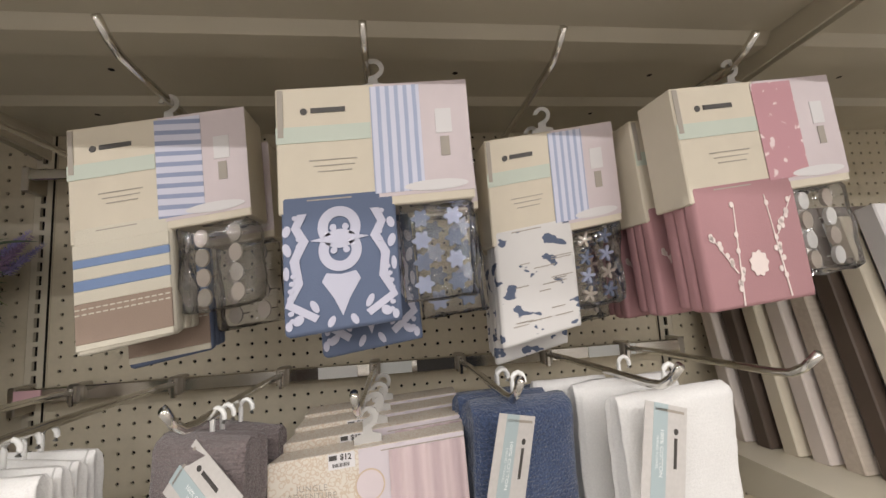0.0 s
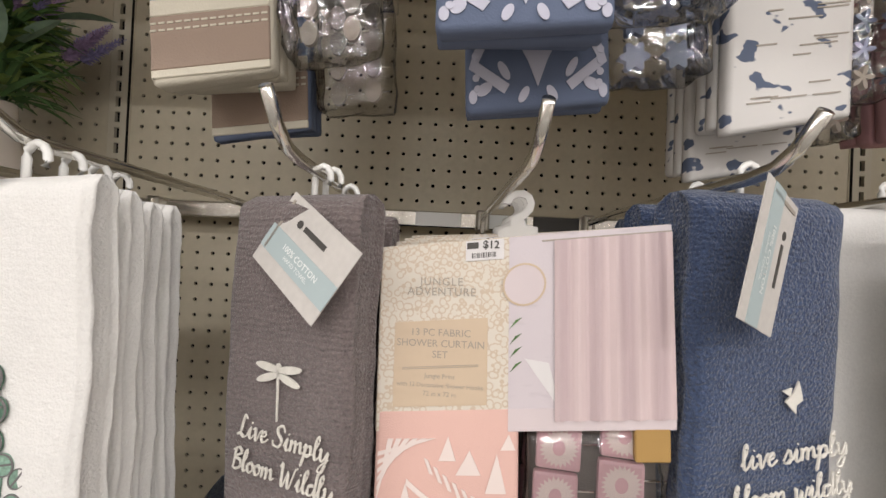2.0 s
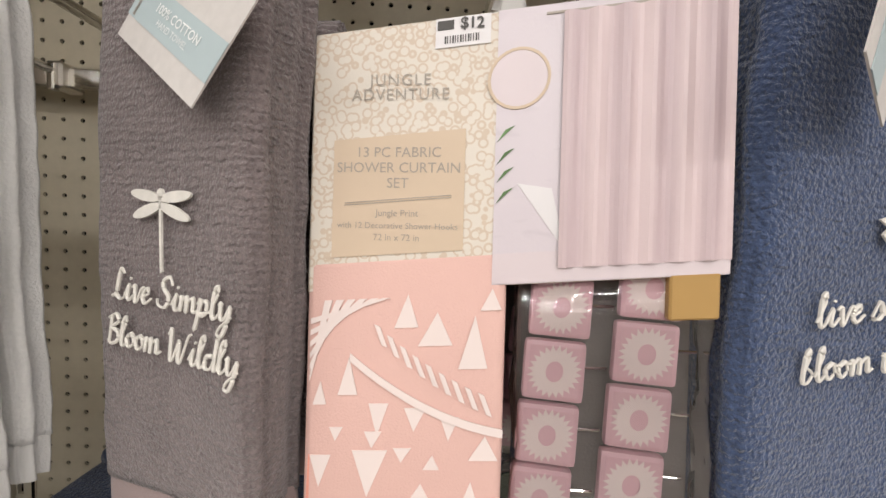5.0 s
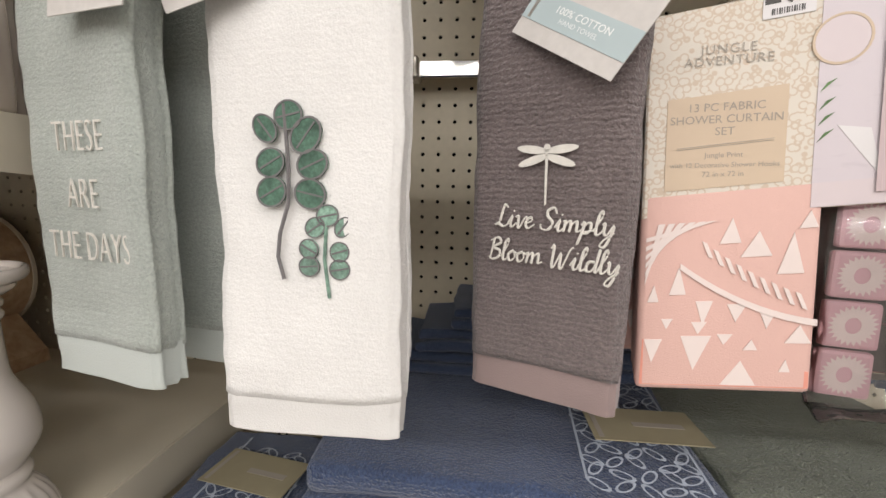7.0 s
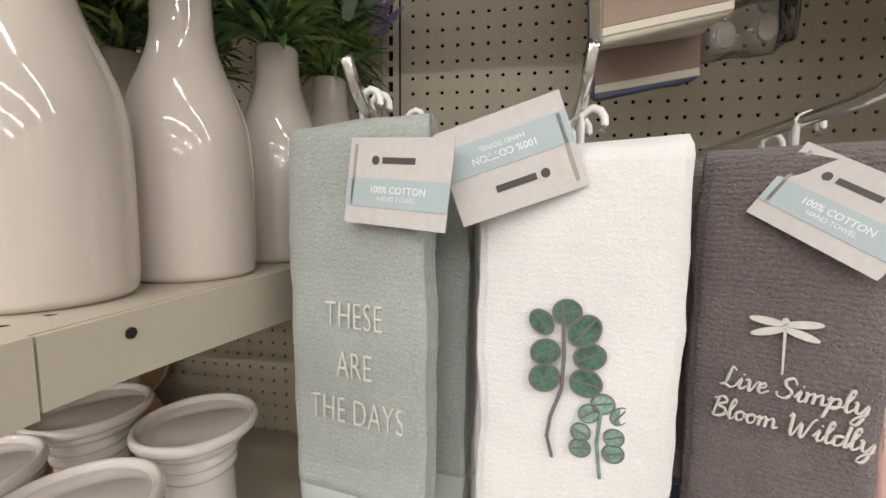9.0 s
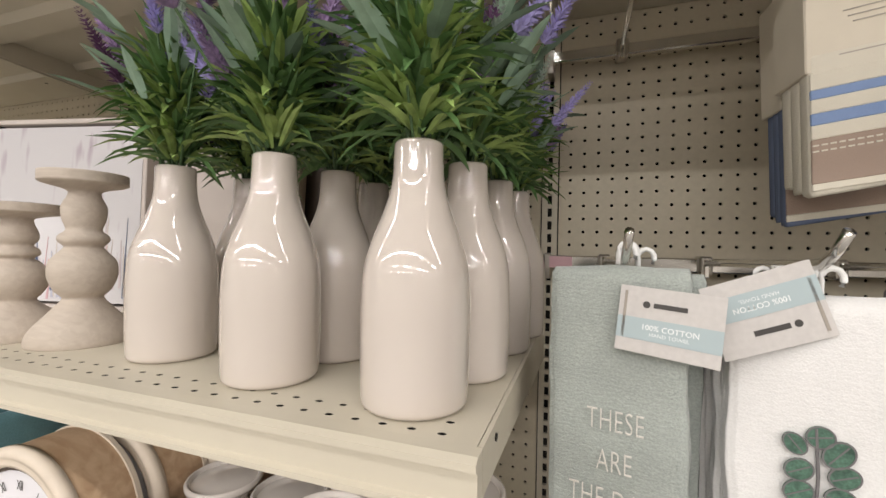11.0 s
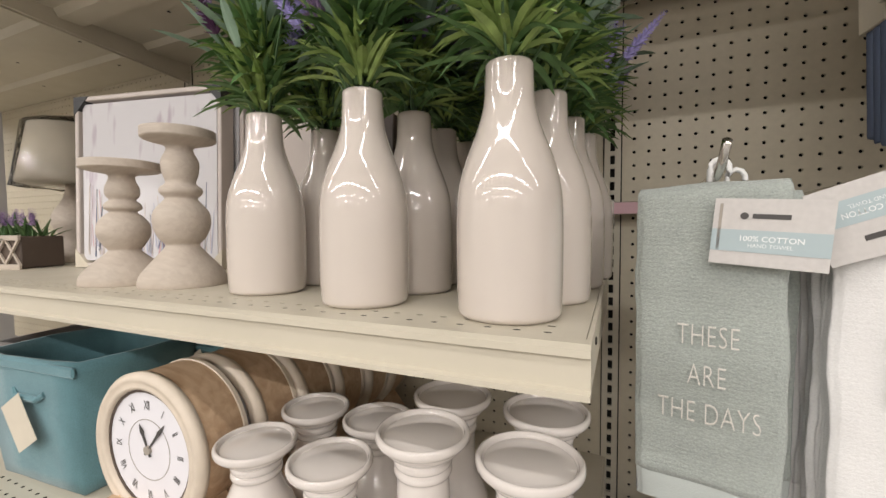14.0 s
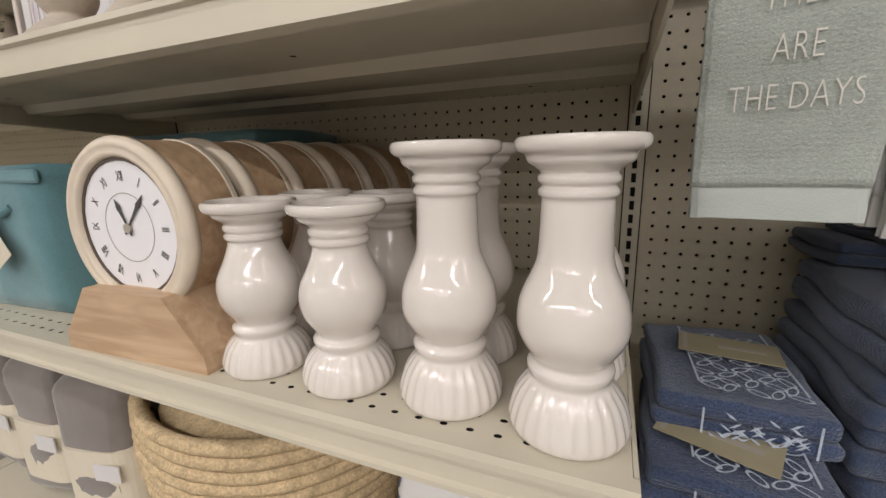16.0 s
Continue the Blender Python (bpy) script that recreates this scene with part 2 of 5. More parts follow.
PERI = material("periwinkle_resin", (0.45, 0.50, 0.68), rough=0.4)
BONE = material("bone_resin", (0.50, 0.43, 0.36), rough=0.5)
WOOD_GREY = wooden("whitewashed_turned_wood", (0.53, 0.46, 0.385), (0.47, 0.40, 0.33), 14, 0.65, "X")
WOOD_CLOCK = wooden("light_natural_wood", (0.58, 0.41, 0.265), (0.44, 0.29, 0.175), 7, 0.5, "X")
WOOD_RIM = material("distressed_cream_paint", (0.66, 0.57, 0.46), rough=0.45, var=0.08, vscale=30, bump=0.2, bscale=90)
FACE = material("white_clock_face", (0.78, 0.76, 0.78), rough=0.4, var=0.02)
TEAL = material("teal_felt", (0.11, 0.23, 0.255), rough=0.9, var=0.10, vscale=20, grain=0.15, gscale=500, bump=0.5, bscale=700, sheen=0.3, bump2=0.3, b2scale=14)
GREYFAB = material("grey_plush", (0.19, 0.165, 0.15), rough=0.95, var=0.12, vscale=18, bump=0.5, bscale=500, sheen=0.4, bump2=0.5, b2scale=12)
JUTE = material("natural_woven_fibre", (0.52, 0.39, 0.23), rough=0.85, var=0.22, vscale=60, grain=0.25, gscale=260, bump=0.8, bscale=300, bdist=0.002)
CANVAS = printed("lavender_field_canvas_print", (0.66, 0.64, 0.65), (0.48, 0.41, 0.46), 16, 0.60, 0.72, (2.2, 1, 0.5), rough=0.7, feather=0.12)
FRAME_W = material("pale_grey_wood_frame", (0.62, 0.55, 0.50), rough=0.55, var=0.06)
FRAME_B = material("dark_brown_frame", (0.09, 0.065, 0.05), rough=0.5, var=0.1)
BLACK = material("black_card_corner", (0.03, 0.03, 0.03), rough=0.5)
LEAF_A = material("bright_green_blade", (0.27, 0.375, 0.11), rough=0.45, var=0.35, vscale=60, piece=0.15)
LEAF_B = material("deep_green_blade", (0.095, 0.18, 0.06), rough=0.5, var=0.3, vscale=60, piece=0.15)
LEAF_C = material("dusty_grey_green_leaf", (0.23, 0.33, 0.24), rough=0.6, var=0.2, vscale=60, piece=0.2)
STALK = material("green_stem", (0.07, 0.13, 0.05), rough=0.5)
PURPLE = material("purple_floret", (0.36, 0.25, 0.43), rough=0.7, var=0.4, vscale=150, piece=0.2)
VIOLET = material("blue_violet_floret", (0.34, 0.30, 0.57), rough=0.7, var=0.35, vscale=150, piece=0.2)
PLUM = material("dark_plum_floret", (0.14, 0.06, 0.14), rough=0.7, var=0.3, vscale=150)
PALEFLOR = material("pale_mint_floret", (0.42, 0.50, 0.42), rough=0.7, var=0.2, vscale=150)
TILE = material("store_vinyl_tile", (0.24, 0.225, 0.205), rough=0.3, var=0.08, vscale=3, grain=0.05, gscale=60)
CEILM = material("white_ceiling_tile", (0.55, 0.54, 0.52), rough=0.9, var=0.05, vscale=4, bump=0.4, bscale=90)
WALLM = material("store_wall_paint", (0.52, 0.49, 0.45), rough=0.8, var=0.05)
TUBE = bpy.data.materials.new("lit_diffuser")
TUBE.use_nodes = True
_e = TUBE.node_tree.nodes["Principled BSDF"]
_e.inputs["Emission Color"].default_value, _e.inputs["Emission Strength"].default_value = (1, 0.95, 0.87, 1), 2.0


# ---------------------------------------------------------------- mesh helpers
def link_mesh(name, me, mat, parent=None, label="", smooth=False, at=None):
    if mat and not me.materials:
        me.materials.append(mat)
    if smooth:
        for p in me.polygons:
            p.use_smooth = True
    o = new(name, me)
    if parent:
        o.parent = parent
    if at is not None:
        o.matrix_basis = at
    if label:
        o["label"] = label
    return o


def part(name, bm, mat, parent=None, label="", smooth=False, at=None):
    me = bpy.data.meshes.new(name)
    bm.to_mesh(me)
    bm.free()
    return link_mesh(name, me, mat, parent, label, smooth, at)


def thing(name, m, label, category, group="", kind=""):
    o = new(name)
    o.empty_display_size = 0.05
    o.matrix_basis = m
    return tagged(o, label, category, group, kind)


def box(x0, x1, y0, y1, z0, z1, bevel=0.0, bm=None, seg=1):
    bm = bm or bmesh.new()
    g = bmesh.ops.create_cube(bm, size=1, matrix=Matrix.LocRotScale(((x0 + x1) / 2, (y0 + y1) / 2, (z0 + z1) / 2), None, (abs(x1 - x0), abs(y1 - y0), abs(z1 - z0))))
    if bevel:
        edges = list({e for v in g["verts"] for e in v.link_edges})
        bmesh.ops.bevel(bm, geom=edges, offset=bevel, segments=seg, profile=0.6, affect="EDGES")
    return bm


def lathe(profile, n=40, bm=None, flutes=None):
    """Turns (radius, height) pairs round z. flutes: (low, high, count, depth) for ribbed stretches."""
    bm = bm or bmesh.new()
    rings = []
    for r, z in profile:
        ring = []
        for i in range(n):
            a = 2 * math.pi * i / n
            rr = r
            if flutes and flutes[0] <= z <= flutes[1]:
                rr = r * (1 + flutes[3] * math.cos(flutes[2] * a))
            ring.append(bm.verts.new((rr * math.cos(a), rr * math.sin(a), z)))
        rings.append(ring)
    for a, b in zip(rings, rings[1:]):
        for i in range(n):
            bm.faces.new((a[i], a[(i + 1) % n], b[(i + 1) % n], b[i]))
    bm.faces.new(rings[0][::-1])
    bm.faces.new(rings[-1])
    return bm


def smooth_profile(pts, steps=6):
    """Catmull-Rom through the given pairs."""
    out = []
    q = [pts[0], *pts, pts[-1]]
    for i in range(1, len(q) - 2):
        p0, p1, p2, p3 = (Vector(v) for v in q[i - 1:i + 3])
        for k in range(steps):
            t = k / steps
            out.append(tuple(0.5 * (2 * p1 + (p2 - p0) * t + (2 * p0 - 5 * p1 + 4 * p2 - p3) * t * t + (3 * p1 - p0 - 3 * p2 + p3) * t ** 3)))
    out.append(pts[-1])
    return out


def tube(points, radius, n=8, bm=None, taper=None, flat=1.0):
    """A rod along points."""
    bm = bm or bmesh.new()
    pts = [Vector(p) for p in points]
    rings = []
    for i, p in enumerate(pts):
        d = (pts[min(i + 1, len(pts) - 1)] - pts[max(i - 1, 0)]).normalized()
        u = d.orthogonal().normalized() if abs(d.z) > 0.95 else d.cross(Vector((0, 0, 1))).normalized()
        v = u.cross(d).normalized()
        r = radius * (taper[i] if taper else 1)
        rings.append([bm.verts.new(p + r * (math.cos(2 * math.pi * k / n) * u + flat * math.sin(2 * math.pi * k / n) * v)) for k in range(n)])
    for a, b in zip(rings, rings[1:]):
        for k in range(n):
            bm.faces.new((a[k], a[(k + 1) % n], b[(k + 1) % n], b[k]))
    bm.faces.new(rings[0][::-1])
    bm.faces.new(rings[-1])
    return bm


def outline(points, depth, bm=None, y=0.0):
    """A flat plate in x, z, thick along y; its front looks to -y."""
    bm = bm or bmesh.new()
    f = [bm.verts.new((x, y, z)) for x, z in points]
    b = [bm.verts.new((x, y + depth, z)) for x, z in points]
    n = len(points)
    bm.faces.new(f)
    bm.faces.new(b[::-1])
    for i in range(n):
        bm.faces.new((f[i], b[i], b[(i + 1) % n], f[(i + 1) % n]))
    bmesh.ops.recalc_face_normals(bm, faces=bm.faces[:])
    return bm


def rect(x0, x1, z0, z1):
    return [(x0, z0), (x1, z0), (x1, z1), (x0, z1)]


def oval(cx, cz, rx, rz, n=20, turn=0.0):
    c, s = math.cos(turn), math.sin(turn)
    return [(cx + rx * math.cos(a) * c - rz * math.sin(a) * s, cz + rx * math.cos(a) * s + rz * math.sin(a) * c) for a in (2 * math.pi * i / n for i in range(n))]


def ring_plate(cx, cz, r0, r1, depth, y=0.0, n=28, bm=None, zs=1.0):
    bm = bm or bmesh.new()
    vs = []
    for rr, yy in ((r0, y + depth), (r0, y), (r1, y), (r1, y + depth)):
        vs.append([bm.verts.new((cx + rr * math.cos(2 * math.pi * i / n), yy, cz + zs * rr * math.sin(2 * math.pi * i / n))) for i in range(n)])
    for a in range(4):
        p, q = vs[a], vs[(a + 1) % 4]
        for i in range(n):
            bm.faces.new((p[i], p[(i + 1) % n], q[(i + 1) % n], q[i]))
    bmesh.ops.recalc_face_normals(bm, faces=bm.faces[:])
    return bm


def words(s, size, depth=0.0, shear=0.0, bold=0.0, spacing=1.0):
    """Lettering as a mesh, centred, in the x, z plane, facing -y."""
    cu = bpy.data.curves.new("lettering", "FONT")
    cu.body, cu.size, cu.extrude, cu.shear, cu.offset, cu.align_x, cu.align_y = s, size, depth, shear, bold, "CENTER", "CENTER"
    cu.space_character, cu.resolution_u = spacing, 3
    ob = new("lettering", cu)
    dg = bpy.context.evaluated_depsgraph_get()
    me = bpy.data.meshes.new_from_object(ob.evaluated_get(dg))
    bpy.data.objects.remove(ob)
    bpy.data.curves.remove(cu)
    me.transform(Matrix.Rotation(math.pi / 2, 4, "X"))
    return me


def lettering(s, size, x, y, z, mat, parent, turn=0.0, **kw):
    me = words(s, size, **kw)
    me.materials.clear()
    return link_mesh("lettering", me, mat, parent, at=pose(x, y, z, 0, turn, 0))


def plate(name, pts, y, mat, parent, depth=0.0006, label="", at=None):
    return part(name, outline(pts, depth, y=y), mat, parent, label, at=at)


def perforated(name, xs, zs, w, h, hole, depth, mat, at=None, parent=None):
    """A sheet in x, z with a hole in every cell; hole: eight points round the cell's middle, from its right side on."""
    verts, faces = [], []
    outer = [(w / 2, 0), (w / 2, h / 2), (0, h / 2), (-w / 2, h / 2), (-w / 2, 0), (-w / 2, -h / 2), (0, -h / 2), (w / 2, -h / 2)]
    for x in xs:
        for z in zs:
            b = len(verts)
            verts += [(x + u, 0, z + v) for u, v in outer] + [(x + u, 0, z + v) for u, v in hole] + [(x + u, depth, z + v) for u, v in hole]
            for i in range(8):
                j = (i + 1) % 8
                faces.append((b + i, b + 8 + i, b + 8 + j, b + j))
                faces.append((b + 8 + i, b + 16 + i, b + 16 + j, b + 8 + j))
    me = bpy.data.meshes.new(name)
    me.from_pydata(verts, [], faces)
    bm = bmesh.new()
    bm.from_mesh(me)
    bmesh.ops.remove_doubles(bm, verts=bm.verts[:], dist=0.0002)
    bm.to_mesh(me)
    bm.free()
    return link_mesh(name, me, mat, parent, at=at)


ROUND = [(0.0032 * math.cos(math.pi * i / 4), 0.0032 * math.sin(math.pi * i / 4)) for i in range(8)]
SLOT = [(0.0042, 0), (0.0042, 0.0085), (0, 0.0085), (-0.0042, 0.0085), (-0.0042, 0), (-0.0042, -0.0085), (0, -0.0085), (0.0042, -0.0085)]


def wobble(bm, amount, scale, seed=0.0):
    from mathutils import noise
    for v in bm.verts:
        v.co += amount * noise.noise_vector(v.co * scale + Vector((seed, seed * 1.7, seed * 0.3)))


# ---------------------------------------------------------------- the store shell
tagged(part("floor", box(-7, 7, -12, 2, -0.1, 0.0), TILE), "pale speckled vinyl tile store floor", "floor", kind="structure")
tagged(part("ceiling", box(-7, 7, -12, 2, CEIL, CEIL + 0.1), CEILM), "white store ceiling above the aisle", "ceiling", kind="structure")
for nm, b in (("wall_north", (-7, 7, 2.0, 2.15)), ("wall_south", (-7, 7, -12.15, -12.0))):
    tagged(part(nm, box(*b, 0, CEIL), WALLM), "plain beige store wall", "wall", kind="structure")
for nm, x in (("wall_west", -7.15), ("wall_east", 7.0)):
    tagged(part(nm, box(x, x + 0.15, -12, 2, 0, CEIL), WALLM), "plain beige store wall", "wall", kind="structure")


def strip_fixture(m):
    f = thing("ceiling_light", m, "long white fluorescent strip light under the ceiling", "ceiling light", "strip lights")
    part("housing", box(-1.2, 1.2, -0.09, 0.09, 0.0, 0.08, 0.01), WPLASTIC, f)
    part("diffuser", box(-1.17, 1.17, -0.04, 0.04, -0.03, 0.0, 0.008), TUBE, f)
    return f


base = strip_fixture(pose(0.0, -4.0, CEIL - 0.08))
for ly in LAMP_ROWS:
    for lx in LAMP_COLS:
        if (lx, ly) != (0.0, -4.0):
            copy_thing(base, pose(lx, ly, CEIL - 0.08))

# ---------------------------------------------------------------- gondola: pegboards, uprights, shelves
ROWS_Z = [Z0 + r * P for r in range(-40, 24)]
BOARDS = []
for k, x0 in enumerate((0.0, -48 * P, 48 * P)):
    b = perforated("wall_panel_%d" % (k + 1), [x0 + c * P for c in range(46)], ROWS_Z, P, P, ROUND, 0.004, BOARD)
    tagged(b, "beige steel pegboard back panel with rows of round holes", "pegboard", kind="structure")
    zt, zb = ROWS_Z[-1] + P / 2, ROWS_Z[0] - P / 2
    bm = box(x0 - 0.8 * P, x0 - 0.5 * P, 0, 0.004, zb, zt)
    box(x0 + 45.5 * P, x0 + 45.8 * P, 0, 0.004, zb, zt, bm=bm)
    box(x0 - 0.82 * P, x0 - 0.76 * P, -0.0015, 0.004, zb, zt, bm=bm)
    box(x0 + 45.76 * P, x0 + 45.82 * P, -0.0015, 0.004, zb, zt, bm=bm)
    part("panel_edge", bm, BOARD, b)
# added near-black sheet: paints the shade seen through the peg holes
tagged(part("wall_back", box(-1.9, 3.0, 0.03, 0.05, 0, 2.1), DARK), "near-black sheet standing in for the shade behind the pegboards", "wall", kind="structure")
tagged(part("baseboard", box(-1.9, 3.0, -0.58, 0.03, 0.0, 0.16), PAINT), "beige steel base deck of the shelving", "base", kind="structure")

for k, x in enumerate((UP1, UP2, UP1 - BAY)):
    zs = [Z0 + (r + 0.5) * P for r in range(-52, 25)]
    u = perforated("upright", [x], zs, 0.030, P, SLOT, 0.006, PAINT, at=pose(0, -0.004, 0))
    tagged(u, "beige slotted steel upright between shelving bays", "upright", "uprights", kind="structure")
    # back of the slots coloured near-black for the shade inside the upright
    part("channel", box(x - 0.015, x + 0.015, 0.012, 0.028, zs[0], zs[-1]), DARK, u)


def shelf(name, x0, x1, top, label, front=-0.598, holes=True):
    """A steel shelf: folded deck with ribs below, front lip with price channel, end arms."""
    s = thing(name, pose(0, 0, top), label, "shelf", "shelves")
    prof = [(-0.004, 0), (-0.004, -0.026), (-0.13, -0.028), (-0.142, -0.016), (-0.268, -0.016), (-0.276, -0.030), (-0.326, -0.030), (-0.336, -0.014), (front + 0.05, -0.014),
            (front + 0.045, -0.030), (front + 0.012, -0.036), (front + 0.012, -0.002)]
    if holes:
        prof = [(y, min(z, -0.004)) for y, z in prof]
    bm = bmesh.new()
    a = [bm.verts.new((x0 + 0.005, y, z)) for y, z in prof]
    b = [bm.verts.new((x1 - 0.005, y, z)) for y, z in prof]
    n = len(prof)
    for i in range(n):
        bm.faces.new((a[i], a[(i + 1) % n], b[(i + 1) % n], b[i]))
    bm.faces.new(a[::-1])
    bm.faces.new(b)
    bmesh.ops.recalc_face_normals(bm, faces=bm.faces[:])
    part("deck", bm, PAINT, s)
    if holes:
        nx = int((x1 - x0 - 0.03) / P)
        xs = [x1 - 0.022 - (i + 0.5) * P for i in range(nx)]
        lo = xs[-1] - P / 2
        yf = front + 0.020
        perforated("perforated_strip", xs, [0.0, 0.022], P, 0.022, [(u * 1.25, v * 0.95) for u, v in ROUND], 0.0006, PAINT, at=pose(0, yf + 0.011, 0, -90), parent=s)
        bm = box(lo, xs[0] + P / 2, yf + 0.044, -0.002, -0.0035, 0.0)
        box(xs[0] + P / 2, x1 - 0.0045, yf, -0.002, -0.0035, 0.0, bm=bm)
        box(x0 + 0.0045, lo, yf, -0.002, -0.0035, 0.0, bm=bm)
        part("top_sheet", bm, PAINT, s)
        # dark sheet under the perforations, painting the shade in the holes
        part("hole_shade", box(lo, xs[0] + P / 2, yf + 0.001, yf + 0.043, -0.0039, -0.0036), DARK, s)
    lip = outline([(front + 0.020, 0.0), (front + 0.006, 0.0), (front, -0.003), (front, -0.009), (front + 0.005, -0.011), (front + 0.005, -0.034), (front, -0.036), (front, -0.041), (front + 0.020, -0.041)], x1 - x0)
    lip.transform(Matrix.Translation((x0, 0, 0)) @ Matrix(((0, 1, 0, 0), (1, 0, 0, 0), (0, 0, 1, 0), (0, 0, 0, 1))))
    bmesh.ops.recalc_face_normals(lip, faces=lip.faces[:])
    part("front_lip", lip, PAINT, s, "beige price channel along the front edge")
    for xe, sx in ((x0, 1), (x1, -1)):
        arm = bmesh.new()
        pts = [(-0.002, -0.0005), (-0.002, -0.075), (-0.06, -0.07), (front + 0.07, -0.040), (front + 0.0215, -0.038), (front + 0.0215, -0.0005)]
        va = [arm.verts.new((xe, y, z)) for y, z in pts]
        vb = [arm.verts.new((xe + sx * 0.004, y, z)) for y, z in pts]
        for i in range(len(pts)):
            arm.faces.new((va[i], va[(i + 1) % len(pts)], vb[(i + 1) % len(pts)], vb[i]))
        arm.faces.new(va)
        arm.faces.new(vb[::-1])
        bmesh.ops.recalc_face_normals(arm, faces=arm.faces[:])
        arm = part("bracket", arm, PAINT, s)
        bolt = bmesh.new()
        bmesh.ops.create_cone(bolt, cap_ends=True, segments=14, radius1=0.0034, radius2=0.0034, depth=0.0016, matrix=Matrix.Translation((xe - sx * 0.0005, front + 0.068, -0.013)) @ Matrix.Rotation(math.pi / 2, 4, "Y"))
        part("hole_rim", bolt, DARK, arm)
    for i, (fx, yy) in enumerate(((0.12, -0.10), (0.5, -0.10), (0.86, -0.10), (0.2, -0.22), (0.62, -0.22), (0.9, -0.22), (0.1, -0.40), (0.66, -0.40))):
        zz = -0.0285 if yy > -0.13 else (-0.0166 if yy > -0.27 else -0.0146)
        # flat near-black disc: a hole's shade painted on the underside, nothing cut
        spot = bmesh.new()
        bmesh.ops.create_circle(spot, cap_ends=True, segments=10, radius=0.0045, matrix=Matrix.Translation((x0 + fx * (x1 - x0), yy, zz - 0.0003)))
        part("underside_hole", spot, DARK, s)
    return s


GAP = 0.006
S_UP = 1.246
S_LOW = 0.866
LEFT0, LEFT1 = UP1 - BAY + GAP, UP1 - GAP
shelf("shelf", LEFT0, LEFT1, S_UP, "beige steel shelf holding vases and candle holders", front=-0.568)
shelf("shelf", LEFT0, LEFT1, S_LOW, "beige steel shelf holding ceramic candle holders and clocks", front=-0.568)
shelf("shelf", LEFT0, LEFT1, 0.48, "beige steel shelf holding a woven basket", holes=False)
shelf("shelf", LEFT0, LEFT1, 1.866, "beige steel top shelf above the vases", holes=False)
shelf("shelf", UP1 + GAP, UP2 - GAP, 1.866, "beige steel top shelf above the hanging goods", holes=False)
shelf("shelf", UP1 + GAP, UP2 - GAP, 0.70, "beige steel shelf under folded bath towels", front=-0.50, holes=False)
shelf("shelf", UP2 + GAP, UP2 + BAY, 1.866, "beige steel top shelf of the next bay", holes=False)
shelf("shelf", UP2 + GAP, UP2 + BAY, 1.19, "beige steel shelf holding framed pictures", front=-0.46, holes=False)
shelf("shelf", LEFT0 - BAY, LEFT0 - 0.012, S_UP, "beige steel shelf of the neighbouring bay", holes=False)
shelf("shelf", LEFT0 - BAY, LEFT0 - 0.012, 1.866, "beige steel top shelf of the neighbouring bay", holes=False)
shelf("shelf", LEFT0 - BAY, LEFT0 - 0.012, S_LOW, "beige steel lower shelf of the neighbouring bay", holes=False)
far = perforated("wall_panel_4", [-96 * P + c * P for c in range(46)], [Z0 + r * P for r in range(-20, 20)], P, P, ROUND, 0.004, BOARD)
tagged(far, "beige steel pegboard back panel with rows of round holes", "pegboard", kind="structure")


def hang_rail(z, h, label):
    r = thing("hanging_rail", pose(0, 0, z), label, "rail", "hanging rails")
    part("bar", box(UP1 + 0.002, UP2 - 0.002, -0.045, -0.028, -h / 2, h / 2, 0.002), CHROME, r)
    for x in (UP1, UP2):
        bm = box(x - 0.006, x + 0.006, -0.046, -0.003, -h / 2 - 0.02, h / 2 + 0.004, 0.0015)
        part("end_bracket", bm, STEEL, r)
    return r


RAIL, RAIL_UP = 1.367, 1.752
lower_rail = hang_rail(RAIL, 0.024, "chromed flat rail across the pegboard")
for x0, x1, m in ((UP1 + 0.004, UP1 + 0.045, ROSE_TILE), (0.46, 0.53, WPLASTIC), (0.64, 0.71, INK), (0.56, 0.63, PALE_INK), (0.98, 1.08, PALE_INK)):
    part("price_strip", box(x0, x1, -0.0465, -0.0455, -0.0105, 0.0105), m, lower_rail, "printed price strip in the rail")
hang_rail(RAIL_UP, 0.020, "chromed upper rail across the pegboard")


def hook(x, z, tip, yend=-0.43):
    """A faceout arm with an upturned tip."""
    o = thing("display_hook", pose(x, 0, z), "chromed display hook with an upturned tip on the rail", "hook", "display hooks")
    rise = tip - z
    pts = [(0, -0.05, 0.004), (0, -0.15, 0.004 + rise * 0.10), (0, yend + 0.055, rise * 0.30), (0, yend + 0.035, rise * 0.36), (0, yend + 0.018, rise * 0.58), (0, yend, rise)]
    part("arm", tube(pts, 0.0042, 10, flat=1.25), CHROME, o, smooth=True)
    part("clip", box(-0.010, 0.010, -0.056, -0.020, -0.016, 0.016, 0.003), STEEL, o)
    part("clip_tongue", box(-0.004, 0.004, -0.060, -0.050, -0.020, 0.012, 0.0015), CHROME, o)
    return o


LOW_HOOKS = {"sage": 0.062, "white": 0.220, "mauve": 0.398, "coral": 0.562, "navy": 0.722, "grey": 0.892, "free": 1.055}
for x in LOW_HOOKS.values():
    hook(x, RAIL, 1.408)
UP_HOOKS = (0.085, 0.330, 0.583, 0.803, 1.042)
for x in UP_HOOKS:
    hook(x, RAIL_UP, 1.782)


